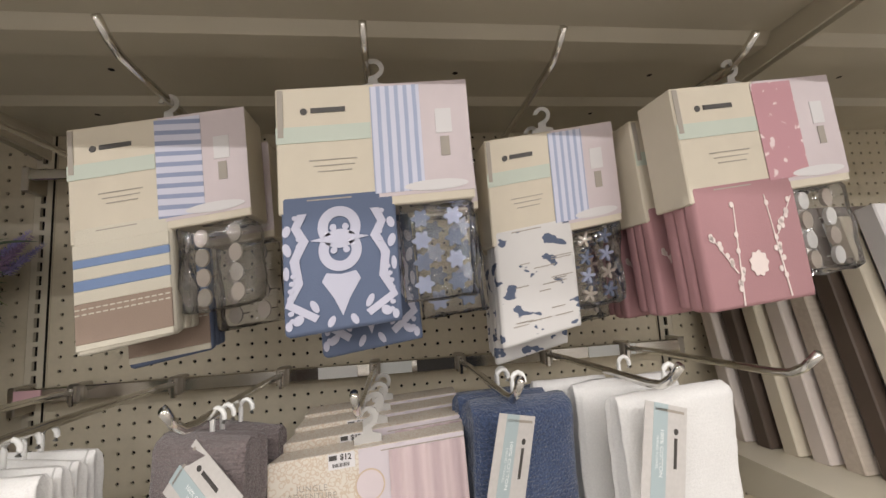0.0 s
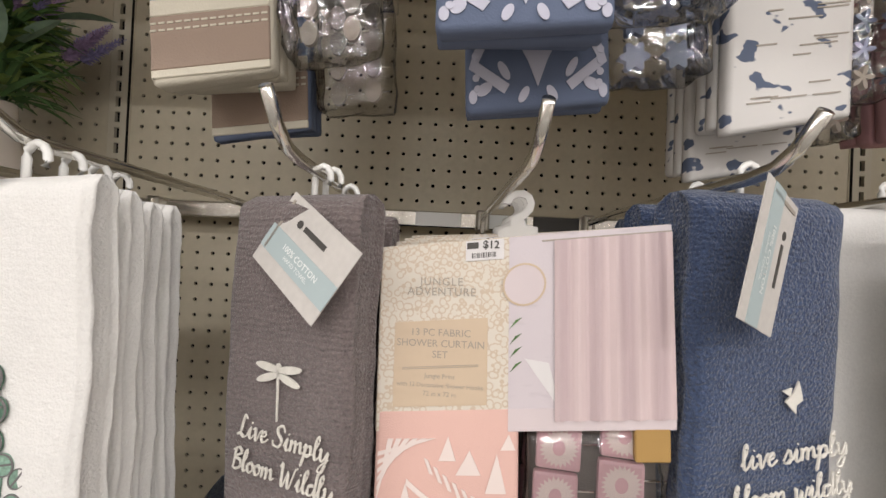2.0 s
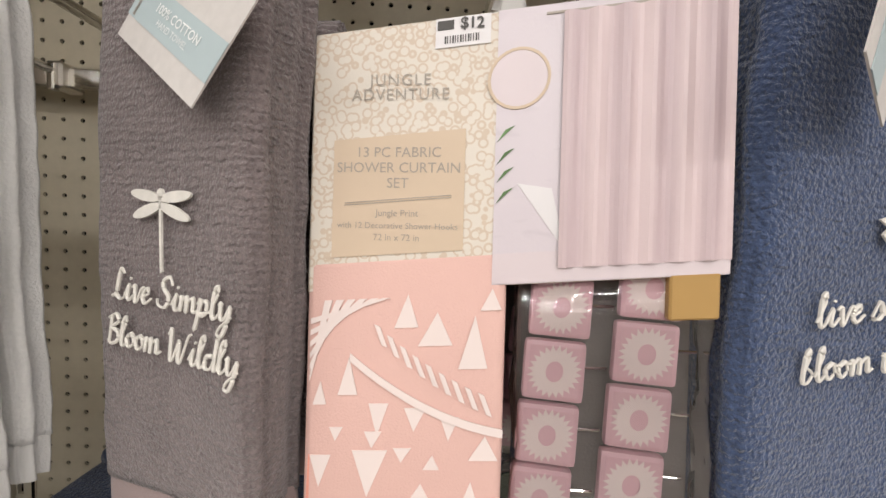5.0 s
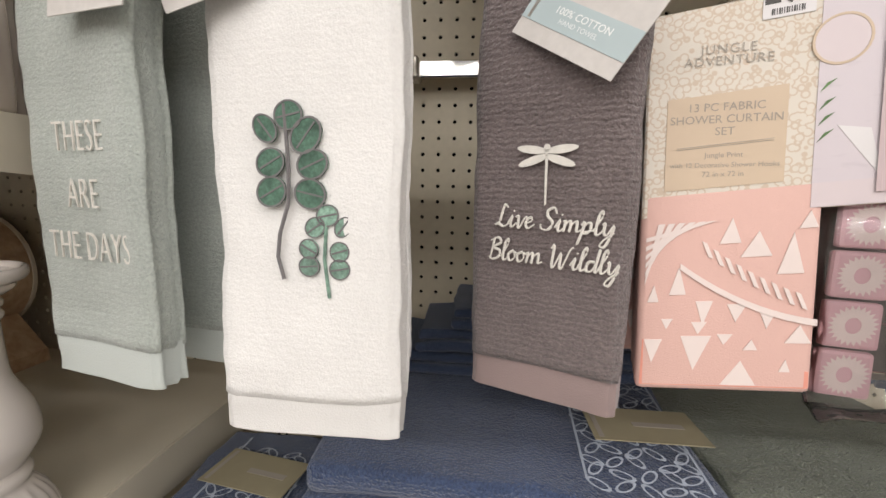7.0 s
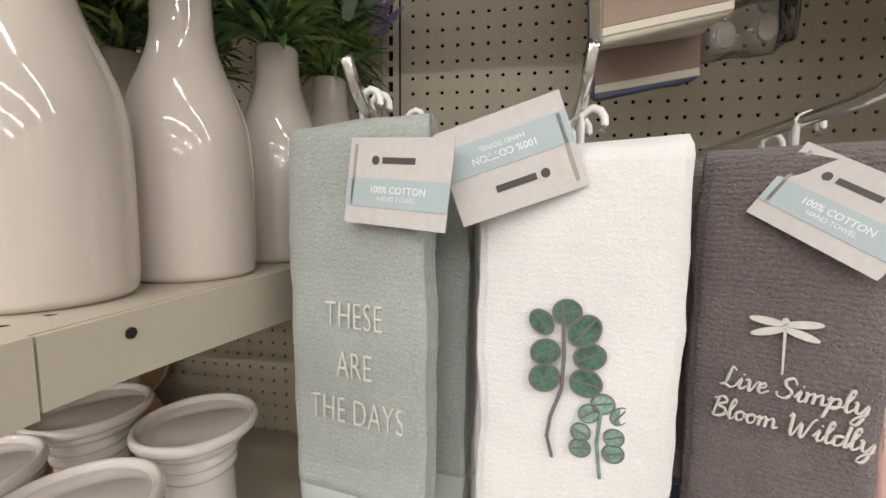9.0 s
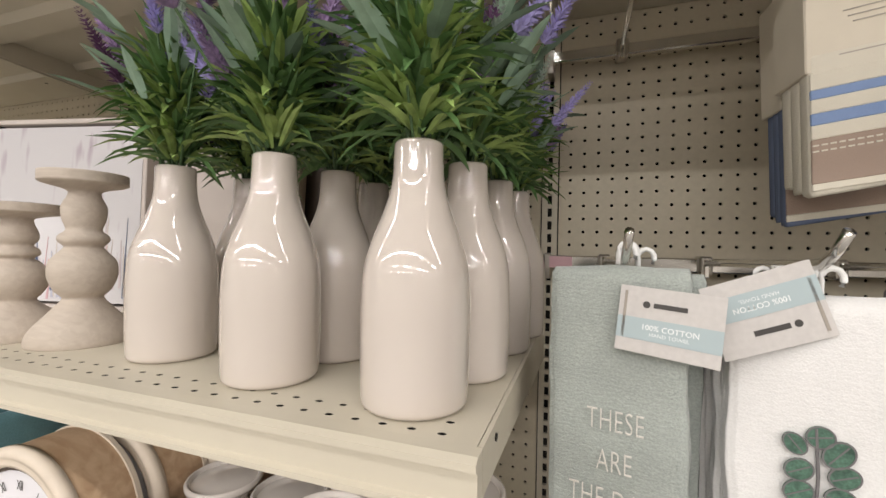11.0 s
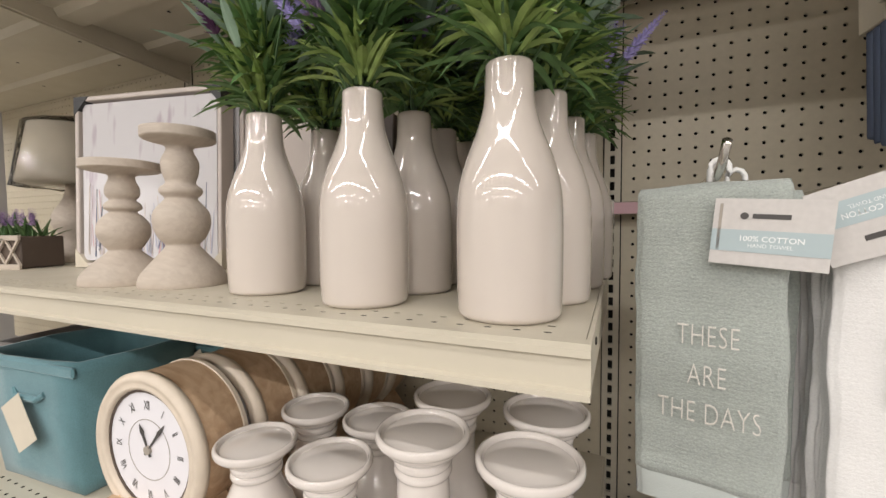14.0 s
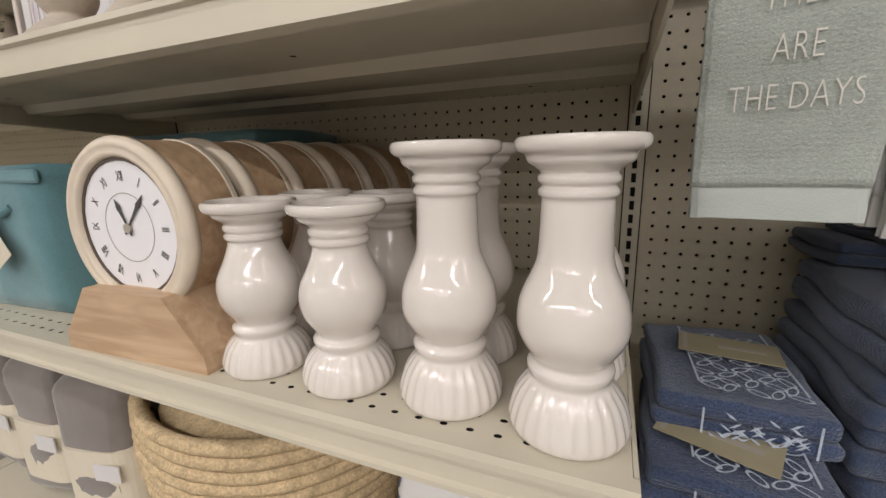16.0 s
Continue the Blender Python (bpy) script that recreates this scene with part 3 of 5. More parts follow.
# ---------------------------------------------------------------- hanging towels
def towel_body(w, h, t, folds, seed, sag=0.0, v0=0.0, drop=0.0):
    """A folded towel: rounded slab with fold grooves along both sides, softly uneven."""
    bm = bmesh.new()
    n, m = 56, 44
    rings = []
    for j in range(m + 1):
        v = j / m
        z = -h * v - drop
        topr = 1.0 if v0 else min(1.0, (v / 0.035)) ** 0.5
        v = v * (0.1 if v0 else 1.0) + v0
        ring = []
        for i in range(n):
            a = 2 * math.pi * i / n
            c, s = math.cos(a), math.sin(a)
            x = w / 2 * math.copysign(abs(c) ** 0.30, c)
            y = t / 2 * math.copysign(abs(s) ** 0.42, s)
            if abs(c) > 0.75 and folds:
                d = abs(math.sin(folds * math.pi * (y / t + 0.5)))
                x -= math.copysign(0.008 * (1 - d) ** 1.3, c)
            y *= 0.25 + 0.75 * topr
            x *= 0.965 + 0.035 * topr + 0.012 * math.sin(3.1 * v + seed)
            y += 0.004 * math.sin(2.2 * v + seed) * math.cos(4 * x / w + seed)
            ring.append(bm.verts.new((x, y - sag * v, z + 0.006 * (x / w) * math.sin(seed))))
        rings.append(ring)
    for p, q in zip(rings, rings[1:]):
        for i in range(n):
            bm.faces.new((p[i], q[i], q[(i + 1) % n], p[(i + 1) % n]))
    bm.faces.new(rings[0])
    bm.faces.new(rings[-1][::-1])
    wobble(bm, 0.0035, 14, seed)
    wobble(bm, 0.0012, 55, seed)
    return bm


def towel_hanger(parent, z, n, yb, mat=None):
    """A white plastic loop that hangs from the arm."""
    pts = [(0.0, yb, z - 0.035), (0.0, yb, z - 0.002)]
    pts += [(0.008 - 0.008 * math.cos(a), yb, z - 0.002 + 0.010 * math.sin(a)) for a in (0.5, 1.0, 1.57, 2.2, 2.8, 3.3, 3.8)]
    part("hanger_loop", tube(pts, 0.0028, 8), mat or WPLASTIC, parent, "white plastic hanging loop", smooth=True)


def facing(parent, center, right, up):
    """A card's place under its thing, from its middle and its two edges in the world."""
    x = Vector(right).normalized()
    y = Vector(up).cross(x).normalized()
    z = x.cross(y)
    m = Matrix((x, y, z)).transposed().to_4x4()
    m.translation = center
    return parent.matrix_basis.inverted() @ m


def swing_tag(parent, m, w=0.086, h=0.062):
    """A printed card tag; the brand stands as a plain bar."""
    t = part("paper_tag", outline(rect(-w / 2, w / 2, -h / 2, h / 2), 0.0008), CARD_G, parent, "speckled card tag with a pale aqua band", at=m)
    plate("tag_band", rect(-w / 2, w / 2, -h * 0.30, h * 0.03), -0.0005, BAND, t, 0.0004)
    plate("tag_rule", rect(-w * 0.45, -w * 0.42, -h * 0.28, h * 0.42), -0.0005, INK_S, t, 0.0004)
    plate("tag_mark", oval(-w * 0.22, h * 0.24, 0.0032, 0.0032, 12), -0.0005, INK, t, 0.0004)
    plate("tag_bar", rect(-w * 0.15, w * 0.17, h * 0.205, h * 0.275), -0.0005, INK, t, 0.0004)
    lettering("100% COTTON", 0.0068, 0.002, -0.0008, -h * 0.10, PALE_INK, t, bold=0.0001)
    lettering("HAND TOWEL", 0.0048, 0.002, -0.0008, -h * 0.20, PALE_INK, t)
    return t


def hand_towel(x, y, top, bottom, w, t, mat, hem, label, yaw=0.0, roll=0.0, folds=3, seed=1.0, loops=1, hem_h=0.028):
    o = thing("hand_towel", pose(x, y, top, 0, roll, yaw), label, "towel", "hanging hand towels")
    h = top - bottom
    part("cloth", towel_body(w, h - hem_h, t, folds, seed), mat, o, smooth=True)
    bm = towel_body(w * 0.99, hem_h + 0.003, t * 0.93, folds, seed, v0=1.0, drop=h - hem_h - 0.003)
    part("hem", bm, hem, o, "flat woven hem band", smooth=True)
    for k in range(loops):
        towel_hanger(o, 0.018, 8, 0.004 + 0.014 * k)
    return o


SCRIPT = {
    "L": (1.1, "0.9,1.7 0.6,2.0 0.45,1.2 0.35,0.3 0.0,0.05 0.35,0.15 0.8,-0.05 1.2,0.3"),
    "i": (0.6, "0.0,0.3 0.3,1.0 0.25,0.25 0.45,0.0 0.75,0.4|0.36,1.4 0.42,1.5"),
    "v": (0.85, "0.0,0.9 0.25,1.0 0.35,0.1 0.5,0.0 0.8,0.9 1.0,0.95"),
    "e": (0.75, "0.0,0.4 0.55,0.65 0.5,1.0 0.2,0.8 0.15,0.3 0.4,0.0 0.85,0.4"),
    "S": (1.2, "1.15,1.5 0.85,2.0 0.4,1.7 0.5,1.2 0.95,0.7 0.7,0.05 0.15,0.1 0.0,0.5"),
    "m": (1.4, "0.0,0.9 0.15,0.9 0.15,0.0 0.25,0.7 0.5,1.0 0.6,0.6 0.6,0.0 0.7,0.7 1.0,1.0 1.1,0.6 1.15,0.1 1.45,0.3"),
    "p": (0.95, "0.0,0.7 0.2,1.0 0.15,0.0 0.0,-1.0 0.15,0.0 0.35,0.85 0.7,0.9 0.7,0.3 0.4,0.0 0.3,0.15 1.0,0.35"),
    "l": (0.6, "0.0,0.3 0.45,1.5 0.4,2.0 0.2,1.6 0.2,0.3 0.4,0.0 0.7,0.4"),
    "y": (0.95, "0.0,0.9 0.15,1.0 0.2,0.3 0.45,0.05 0.8,0.9 0.75,0.0 0.5,-0.9 0.15,-0.9 0.3,-0.4 0.95,0.3"),
    "B": (1.15, "0.3,1.9 0.2,0.0|0.0,1.7 0.6,2.05 0.95,1.6 0.35,1.1 0.95,0.85 0.95,0.25 0.4,-0.05 0.1,0.2"),
    "o": (0.8, "0.45,1.0 0.05,0.6 0.3,0.0 0.65,0.4 0.5,0.95 0.6,0.8 0.95,0.8"),
    "W": (1.75, "0.0,1.6 0.2,1.9 0.3,0.2 0.5,0.0 0.85,1.3 0.95,0.1 1.15,0.0 1.5,1.6 1.75,1.9"),
    "d": (0.95, "0.6,0.9 0.15,0.8 0.1,0.1 0.5,0.1 0.75,1.0 0.8,2.0 0.75,0.4 0.85,0.0 1.05,0.35"),
    "b": (0.8, "0.0,0.3 0.4,1.5 0.35,2.0 0.15,1.5 0.1,0.15 0.4,0.0 0.65,0.5 0.3,0.9"),
    "w": (1.2, "0.0,0.9 0.15,1.0 0.2,0.1 0.4,0.0 0.6,0.8 0.65,0.1 0.85,0.0 1.1,0.9 1.25,0.9"),
    "s": (0.75, "0.0,0.2 0.4,1.05 0.6,0.4 0.4,0.0 0.1,0.08 0.3,0.0 0.8,0.3"),
    " ": (0.6, ""),
}


def script(text, width, rise, x, y, z, mat, parent, turn=0.0, thick=0.00085):
    """Brush lettering stitched in thick thread: one tube a stroke, joined into a line of words."""
    total = sum(SCRIPT[c][0] for c in text)
    k = width / total
    bm, cur = bmesh.new(), -total / 2
    for c in text:
        adv, strokes = SCRIPT[c]
        for stroke in filter(None, strokes.split("|")):
            pts = [tuple(float(v) for v in p.split(",")) for p in stroke.split()]
            fine = smooth_profile(pts, 4) if len(pts) > 2 else pts
            path = [((cur + u + 0.12 * v) * k, 0.0, (v - 0.5) * rise) for u, v in fine]
            swell = [0.85 + (0.5 if a[2] > b[2] else 0.0) for a, b in zip(path, path[1:] + path[-1:])]
            tube(path, thick, 6, bm, taper=swell)
        cur += adv
    return part("lettering", bm, mat, parent, at=pose(x, y, z, 0, turn, 0))


def stitched_leaf(cx, cz, rx, rz, turn, y, mat, parent):
    bm = outline(oval(cx, cz, rx, rz, 18, turn), 0.0012, y=y)
    l = part("stitched_leaf", bm, mat, parent)
    c, s = math.cos(turn), math.sin(turn)
    bm = outline([(cx - rx * 0.8 * c + 0.0006 * s, cz - rx * 0.8 * s - 0.0006 * c), (cx + rx * 0.8 * c + 0.0006 * s, cz + rx * 0.8 * s - 0.0006 * c), (cx + rx * 0.8 * c - 0.0006 * s, cz + rx * 0.8 * s + 0.0006 * c),
                  (cx - rx * 0.8 * c - 0.0006 * s, cz - rx * 0.8 * s + 0.0006 * c)], 0.0006, y=y - 0.0004)
    part("leaf_vein", bm, STEM_THREAD, l)
    part("leaf_rim", ring_plate(0, 0, 0.88, 1.0, 0.0006, bm=None), STEM_THREAD, l, at=Matrix.Translation((cx, y - 0.0004, cz)) @ Matrix.Rotation(-turn, 4, "Y") @ Matrix.Diagonal((rx, 1, rz, 1)))
    return l


# sage towel and its fellow behind
sg = hand_towel(0.056, -0.390, 1.372, 1.042, 0.128, 0.030, T_GREEN, H_GREEN, "pale sage green terry hand towel with white stitched words", yaw=-12, seed=0.6, loops=2)
for s, dx, dz, size in (("THESE", 0.002, -0.150, 0.027), ("ARE", 0.002, -0.190, 0.027), ("THE DAYS", 0.003, -0.228, 0.027)):
    part_ = lettering(s, size, dx, -0.0158, dz, THREAD, sg, depth=0.0006, spacing=1.05, bold=-0.0005)
    part_.scale = (0.68, 1, 1.15)
swing_tag(sg, facing(sg, (0.095, -0.426, 1.3245), (0.080, -0.026, -0.006), (0.005, 0.004, 0.063)), 0.084, 0.061)
hand_towel(0.080, -0.345, 1.366, 1.040, 0.125, 0.022, T_GREEN, H_GREEN, "pale sage green terry hand towel hanging behind another", yaw=-9, seed=2.2)

# white towels with eucalyptus
wt = hand_towel(0.220, -0.394, 1.352, 1.014, 0.138, 0.030, T_WHITE, H_WHITE, "white terry hand towel with stitched green eucalyptus sprigs", yaw=-5, seed=1.4, loops=1)
YL = -0.0168
part("stitched_stem", tube([(u - 0.006, YL, -0.223 + 0.9 * (v + 0.212)) for u, v in ((-0.002, -0.085), (0.000, -0.13), (-0.001, -0.155), (-0.008, -0.178), (-0.010, -0.195), (-0.006, -0.212))], 0.0013, 6), STEM_THREAD, wt, "grey stitched stem")
for cx, cz, rx, rz, a in ((0.000, -0.093, 0.0095, 0.0085, 0.2), (-0.017, -0.102, 0.0095, 0.0070, -0.9), (0.012, -0.107, 0.0120, 0.0090, 0.9), (-0.014, -0.126, 0.0100, 0.0085, 0.5), (0.016, -0.127, 0.0105, 0.0085, 0.4),
                          (-0.014, -0.147, 0.0105, 0.0090, 0.5), (0.014, -0.148, 0.0105, 0.0090, -0.2)):
    stitched_leaf(cx - 0.005, -0.223 + 0.9 * (cz + 0.212), rx * 1.08, rz * 1.12, a, YL - 0.0005, GREEN_THREAD, wt)
part("stitched_stem", tube([(u - 0.004, YL, -0.223 + 0.9 * (v + 0.212)) for u, v in ((0.024, -0.168), (0.022, -0.195), (0.025, -0.224))], 0.0012, 6), GREEN_THREAD2, wt, "pale green stitched stem")
for cx, cz, rx, rz, a in ((0.026, -0.163, 0.0075, 0.0065, 0.2), (0.037, -0.171, 0.0070, 0.0050, 0.9), (0.017, -0.172, 0.0070, 0.0060, 0.6), (0.012, -0.188, 0.0065, 0.0060, -0.5), (0.034, -0.189, 0.0065, 0.0060, 0.3), (0.012, -0.201, 0.0070, 0.0062, 0.1), (0.034, -0.202, 0.0070, 0.0062, 0.2)):
    stitched_leaf(cx - 0.005, -0.223 + 0.9 * (cz + 0.212), rx * 1.08, rz * 1.12, a, YL - 0.0005, GREEN_THREAD2, wt)
swing_tag(wt, facing(wt, (0.172, -0.416, 1.340), (-0.079, -0.008, -0.028), (0.018, 0.0, -0.065)), 0.088, 0.066)
for k in range(3):
    hand_towel(0.215 - 0.006 * k, -0.362 + 0.030 * k, 1.352 - 0.002 * k, 1.024 + 0.004 * k, 0.134, 0.026, T_WHITE, H_WHITE, "white terry hand towel in a hanging row", yaw=-5 + 2 * k, seed=3.0 + k, folds=2)

# mauve towel
mv = hand_towel(0.393, -0.327, 1.358, 1.024, 0.124, 0.052, T_MAUVE, H_MAUVE, "mauve grey terry hand towel with white stitched words and dragonfly", yaw=-22, seed=0.2, loops=2)
YM = -0.0280
part("stitched_body", outline([(-0.0010, -0.136), (0.0010, -0.136), (0.0014, -0.176), (0.0002, -0.177)], 0.0012, y=YM), THREAD, mv, "white stitched dragonfly body")
part("stitched_head", outline(oval(0, -0.135, 0.0024, 0.0030, 12), 0.0014, y=YM), THREAD, mv)
for cx, cz, a in ((-0.011, -0.136, -0.12), (0.011, -0.136, 0.12), (-0.010, -0.144, 0.32), (0.010, -0.144, -0.32)):
    part("stitched_wing", outline(oval(cx, cz, 0.0115, 0.0030, 18, a), 0.0014, y=YM), THREAD, mv)
script("Live Simply", 0.088, 0.0085, 0.006, YM, -0.191, THREAD, mv, 2)
script("Bloom Wildly", 0.098, 0.0085, 0.006, YM, -0.218, THREAD, mv, 2)
swing_tag(mv, facing(mv, (0.402, -0.366, 1.310), (0.061, -0.040, -0.045), (0.031, -0.004, 0.053)), 0.087, 0.0625)
hand_towel(0.402, -0.266, 1.352, 1.030, 0.126, 0.030, T_MAUVE, H_MAUVE, "mauve grey terry hand towel hanging behind another", yaw=-14, seed=4.1)

# navy towels
nv = hand_towel(0.738, -0.346, 1.372, 1.034, 0.124, 0.058, T_NAVY, H_NAVY, "navy blue terry hand towel with a white stitched bird", yaw=6, seed=2.7, loops=1)
YN = -0.0315
for pts in ([(-0.010, -0.152), (0.000, -0.142), (0.006, -0.128), (0.010, -0.140), (0.012, -0.150), (0.004, -0.156), (0.004, -0.166)], [(-0.004, -0.146), (-0.014, -0.140), (-0.002, -0.136)]):
    part("stitched_bird", outline([(0.016 + 0.62 * u, -0.147 + 0.62 * (v + 0.147)) for u, v in pts], 0.0012, y=YN), THREAD, nv, "white stitched bird")
script("live simply", 0.083, 0.0085, 0.018, YN, -0.188, THREAD, nv, -8)
script("bloom wildly", 0.093, 0.0085, 0.018, YN, -0.216, THREAD, nv, -8)
swing_tag(nv, facing(nv, (0.714, -0.404, 1.322), (-0.024, -0.010, -0.088), (0.044, 0.031, -0.016)), 0.092, 0.060)
hand_towel(0.735, -0.288, 1.366, 1.030, 0.126, 0.034, T_NAVY, H_NAVY, "navy blue terry hand towel hanging behind another", yaw=12, seed=5.3, loops=1)
hand_towel(0.745, -0.240, 1.360, 1.020, 0.126, 0.032, T_NAVYD, H_NAVY, "dark navy terry hand towel hanging at the back", yaw=10, seed=6.1, loops=1)

# white towels further on
w2 = hand_towel(0.915, -0.372, 1.372, 1.040, 0.150, 0.040, T_WHITE, H_WHITE, "white terry hand towel with a paper tag", yaw=8, seed=1.9, loops=1)
swing_tag(w2, facing(w2, (0.872, -0.418, 1.322), (-0.024, -0.012, -0.088), (0.048, 0.012, -0.018)), 0.092, 0.060)
w3 = hand_towel(0.900, -0.300, 1.372, 1.040, 0.150, 0.036, T_WHITE, H_WHITE, "white terry hand towel with dark stitched script", yaw=4, seed=7.7, loops=1)
w4 = hand_towel(0.842, -0.262, 1.368, 1.036, 0.110, 0.020, T_WHITE, H_WHITE, "white terry hand towel with dark script at the back", yaw=0, seed=8.7, loops=0)
script("live simply", 0.083, 0.0085, -0.004, -0.0125, -0.188, NAVY_THREAD, w4)
script("bloom wildly", 0.093, 0.0085, -0.002, -0.0125, -0.218, NAVY_THREAD, w4)


# ---------------------------------------------------------------- boxed shower curtains
def euro_hook(parent, z, y, mat=None):
    """A clear plastic hanger with an open hook."""
    pts = [(-0.016, z), (0.016, z), (0.016, z + 0.010), (0.006, z + 0.013), (0.005, z + 0.018)]
    pts += [(0.0128 * math.sin(a) + 0.001, z + 0.030 - 0.0128 * math.cos(a)) for a in (0.5, 1.0, 1.6, 2.2, 2.8, 3.4, 4.0, 4.5)]
    pts += [(0.0070 * math.sin(a) + 0.001, z + 0.030 - 0.0070 * math.cos(a)) for a in (4.5, 3.8, 3.14, 2.4, 1.6, 1.0, 0.3)]
    pts += [(-0.005, z + 0.020), (-0.006, z + 0.013), (-0.016, z + 0.010)]
    part("plastic_hanger", outline(pts, 0.0016, y=y), mat or CPLASTIC, parent, "clear plastic hanger hook")


def ring_hooks(parent, x0, x1, z0, z1, y, mats, rows, cols, shape):
    for r in range(rows):
        for c in range(cols):
            cx = x0 + (x1 - x0) * (c + 0.5) / cols
            cz = z1 - (z1 - z0) * (r + 0.5) / rows
            m = mats[(r + c) % len(mats)]
            rad = min((x1 - x0) / cols, (z1 - z0) / rows) * 0.46
            if shape == "flower":
                pts = [(cx + rad * (0.82 + 0.18 * math.cos(6 * a)) * math.cos(a), cz + rad * (0.82 + 0.18 * math.cos(6 * a)) * math.sin(a)) for a in (2 * math.pi * i / 36 for i in range(36))]
            elif shape == "leaf":
                pts = [(cx + rad * (0.6 + 0.4 * math.cos(5 * a)) * math.cos(a), cz + rad * (0.6 + 0.4 * math.cos(5 * a)) * math.sin(a)) for a in (2 * math.pi * i / 40 for i in range(40))]
            else:
                pts = oval(cx, cz, rad * 0.7, rad, 14)
            h = part("ring_hook", outline(pts, 0.005, y=y), m, parent)
            part("hook_wire", tube([(cx - rad, y + 0.008, cz), (cx + rad * 1.3, y + 0.008, cz)], 0.0008, 6), CHROME, h)


def skew(o, slope):
    """Lets a limp pack lean: its right side sits higher by slope."""
    m = Matrix(((1, 0, 0, 0), (0, 1, 0, 0), (slope, 0, 1, 0), (0, 0, 0, 1)))
    for c in o.children_recursive:
        if c.matrix_basis.translation.length < 1e-6:
            c.data.transform(m)
        elif c.parent.matrix_basis.translation.length < 1e-6 or c.parent is o:
            c.location = m @ c.location


def curtain_pack(m, w, label, picture, cloth, deco, fold_w=0.55, depth=0.05, cloth_h=0.125, box_h=0.138, hooks=None, shape="flower", slope=0.05):
    """A boxed curtain: card sleeve on top, folded cloth and a pouch of rings below."""
    o = thing("curtain_pack", m, label, "shower curtain", "boxed shower curtains")
    sleeve = part("card_sleeve", box(-w / 2, w / 2, 0, depth, -box_h, 0, 0.0015), CARD, o, "cream printed card sleeve")
    xs = -w / 2 + w * 0.50
    plate("photo_panel", rect(xs, w / 2, -box_h * 0.93, -0.001), -0.0006, ROOM, sleeve)
    plate("photo_curtain", rect(xs - 0.004, xs + w * 0.24, -box_h * 0.90, -0.004), -0.0012, picture, sleeve, label="printed picture of the curtain")
    plate("photo_tub", oval(xs + w * 0.30, -box_h * 0.87, w * 0.17, 0.006, 20), -0.0014, PHOTO_WHITE, sleeve)
    plate("photo_window", rect(w / 2 - 0.038, w / 2 - 0.020, -0.062, -0.034), -0.0014, PHOTO_WHITE, sleeve)
    plate("photo_towel", rect(w / 2 - 0.034, w / 2 - 0.024, -0.088, -0.066), -0.0014, INK_S, sleeve)
    plate("label_band", rect(-w / 2, xs - 0.005, -box_h * 0.45, -box_h * 0.32), -0.0008, BAND2, sleeve)
    plate("label_mark", oval(-w * 0.36, -box_h * 0.2, 0.0038, 0.0038, 12), -0.0008, INK, sleeve)
    plate("label_bar", rect(-w * 0.325, -w * 0.15, -box_h * 0.215, -box_h * 0.175), -0.0008, INK, sleeve)
    plate("label_side", rect(-w * 0.49, -w * 0.462, -box_h * 0.40, -box_h * 0.02), -0.0011, INK_S, sleeve)
    for i in range(3):
        plate("label_line", rect(-w * (0.34 - 0.02 * i), -w * (0.10 + 0.015 * i), -box_h * (0.60 + 0.045 * i), -box_h * (0.593 + 0.045 * i)), -0.0008, INK_S, sleeve)
    plate("label_line", rect(-w * 0.36, -w * 0.14, -box_h * 0.91, -box_h * 0.90), -0.0008, INK_S, sleeve)
    fw = w * fold_w
    for k in (2, 1, 0):
        y0 = -0.0006 + k * depth * 0.31
        body = box(-w / 2 + 0.002 + 0.001 * k, -w / 2 + fw, y0, y0 + depth * 0.30, -box_h - cloth_h + 0.004 * k, -box_h + 0.02, 0.005, seg=2)
        wobble(body, 0.0005, 22, w * 31 + k)
        for v in body.verts:
            if v.co.z < -box_h - cloth_h * 0.5:
                v.co.z += 0.003 * math.sin(v.co.x * 160 + k * 2)
        fold = part("cloth_fold", body, cloth, o, "folded printed cloth", smooth=True)
    deco(fold, -w / 2 + 0.003, -w / 2 + fw - 0.002, -box_h - cloth_h + 0.004, -box_h - 0.001)
    px0, px1 = -w / 2 + fw + 0.004, w / 2 - 0.002
    pouch = box(px0, px1, 0.002, depth * 0.8, -box_h - cloth_h * 0.84, -box_h, 0.003)
    bmesh.ops.subdivide_edges(pouch, edges=pouch.edges[:], cuts=5, use_grid_fill=True)
    wobble(pouch, 0.0045, 45, w * 17)
    pouch = part("clear_pouch", pouch, FILM, o, "crinkled clear plastic pouch of rings", smooth=True)
    ring_hooks(pouch, px0 + 0.004, px1 - 0.004, -box_h - cloth_h * 0.80, -box_h - 0.003, 0.012, hooks, 4, 2, shape)
    euro_hook(o, 0.0, depth * 0.4)
    skew(o, slope)
    return o


def deco_stripes(o, x0, x1, z0, z1):
    h = z1 - z0
    for a, b, m in ((0.0, 0.06, STRIPE_C), (0.06, 0.44, STRIPE_T), (0.44, 0.56, STRIPE_C), (0.56, 0.66, STRIPE_B), (0.66, 0.78, STRIPE_C), (0.78, 0.86, STRIPE_B), (0.86, 1.0, STRIPE_C)):
        part("woven_stripe", box(x0, x1, -0.0020, 0.001, z0 + a * h, z0 + b * h, 0.0008), m, o)
    for zz in (0.33, 0.38):
        for i in range(14):
            xa = x0 + (x1 - x0) * (i + 0.1) / 14
            plate("dash", rect(xa, xa + (x1 - x0) / 14 * 0.7, z0 + zz * h, z0 + (zz + 0.014) * h), -0.0026, STRIPE_C, o)


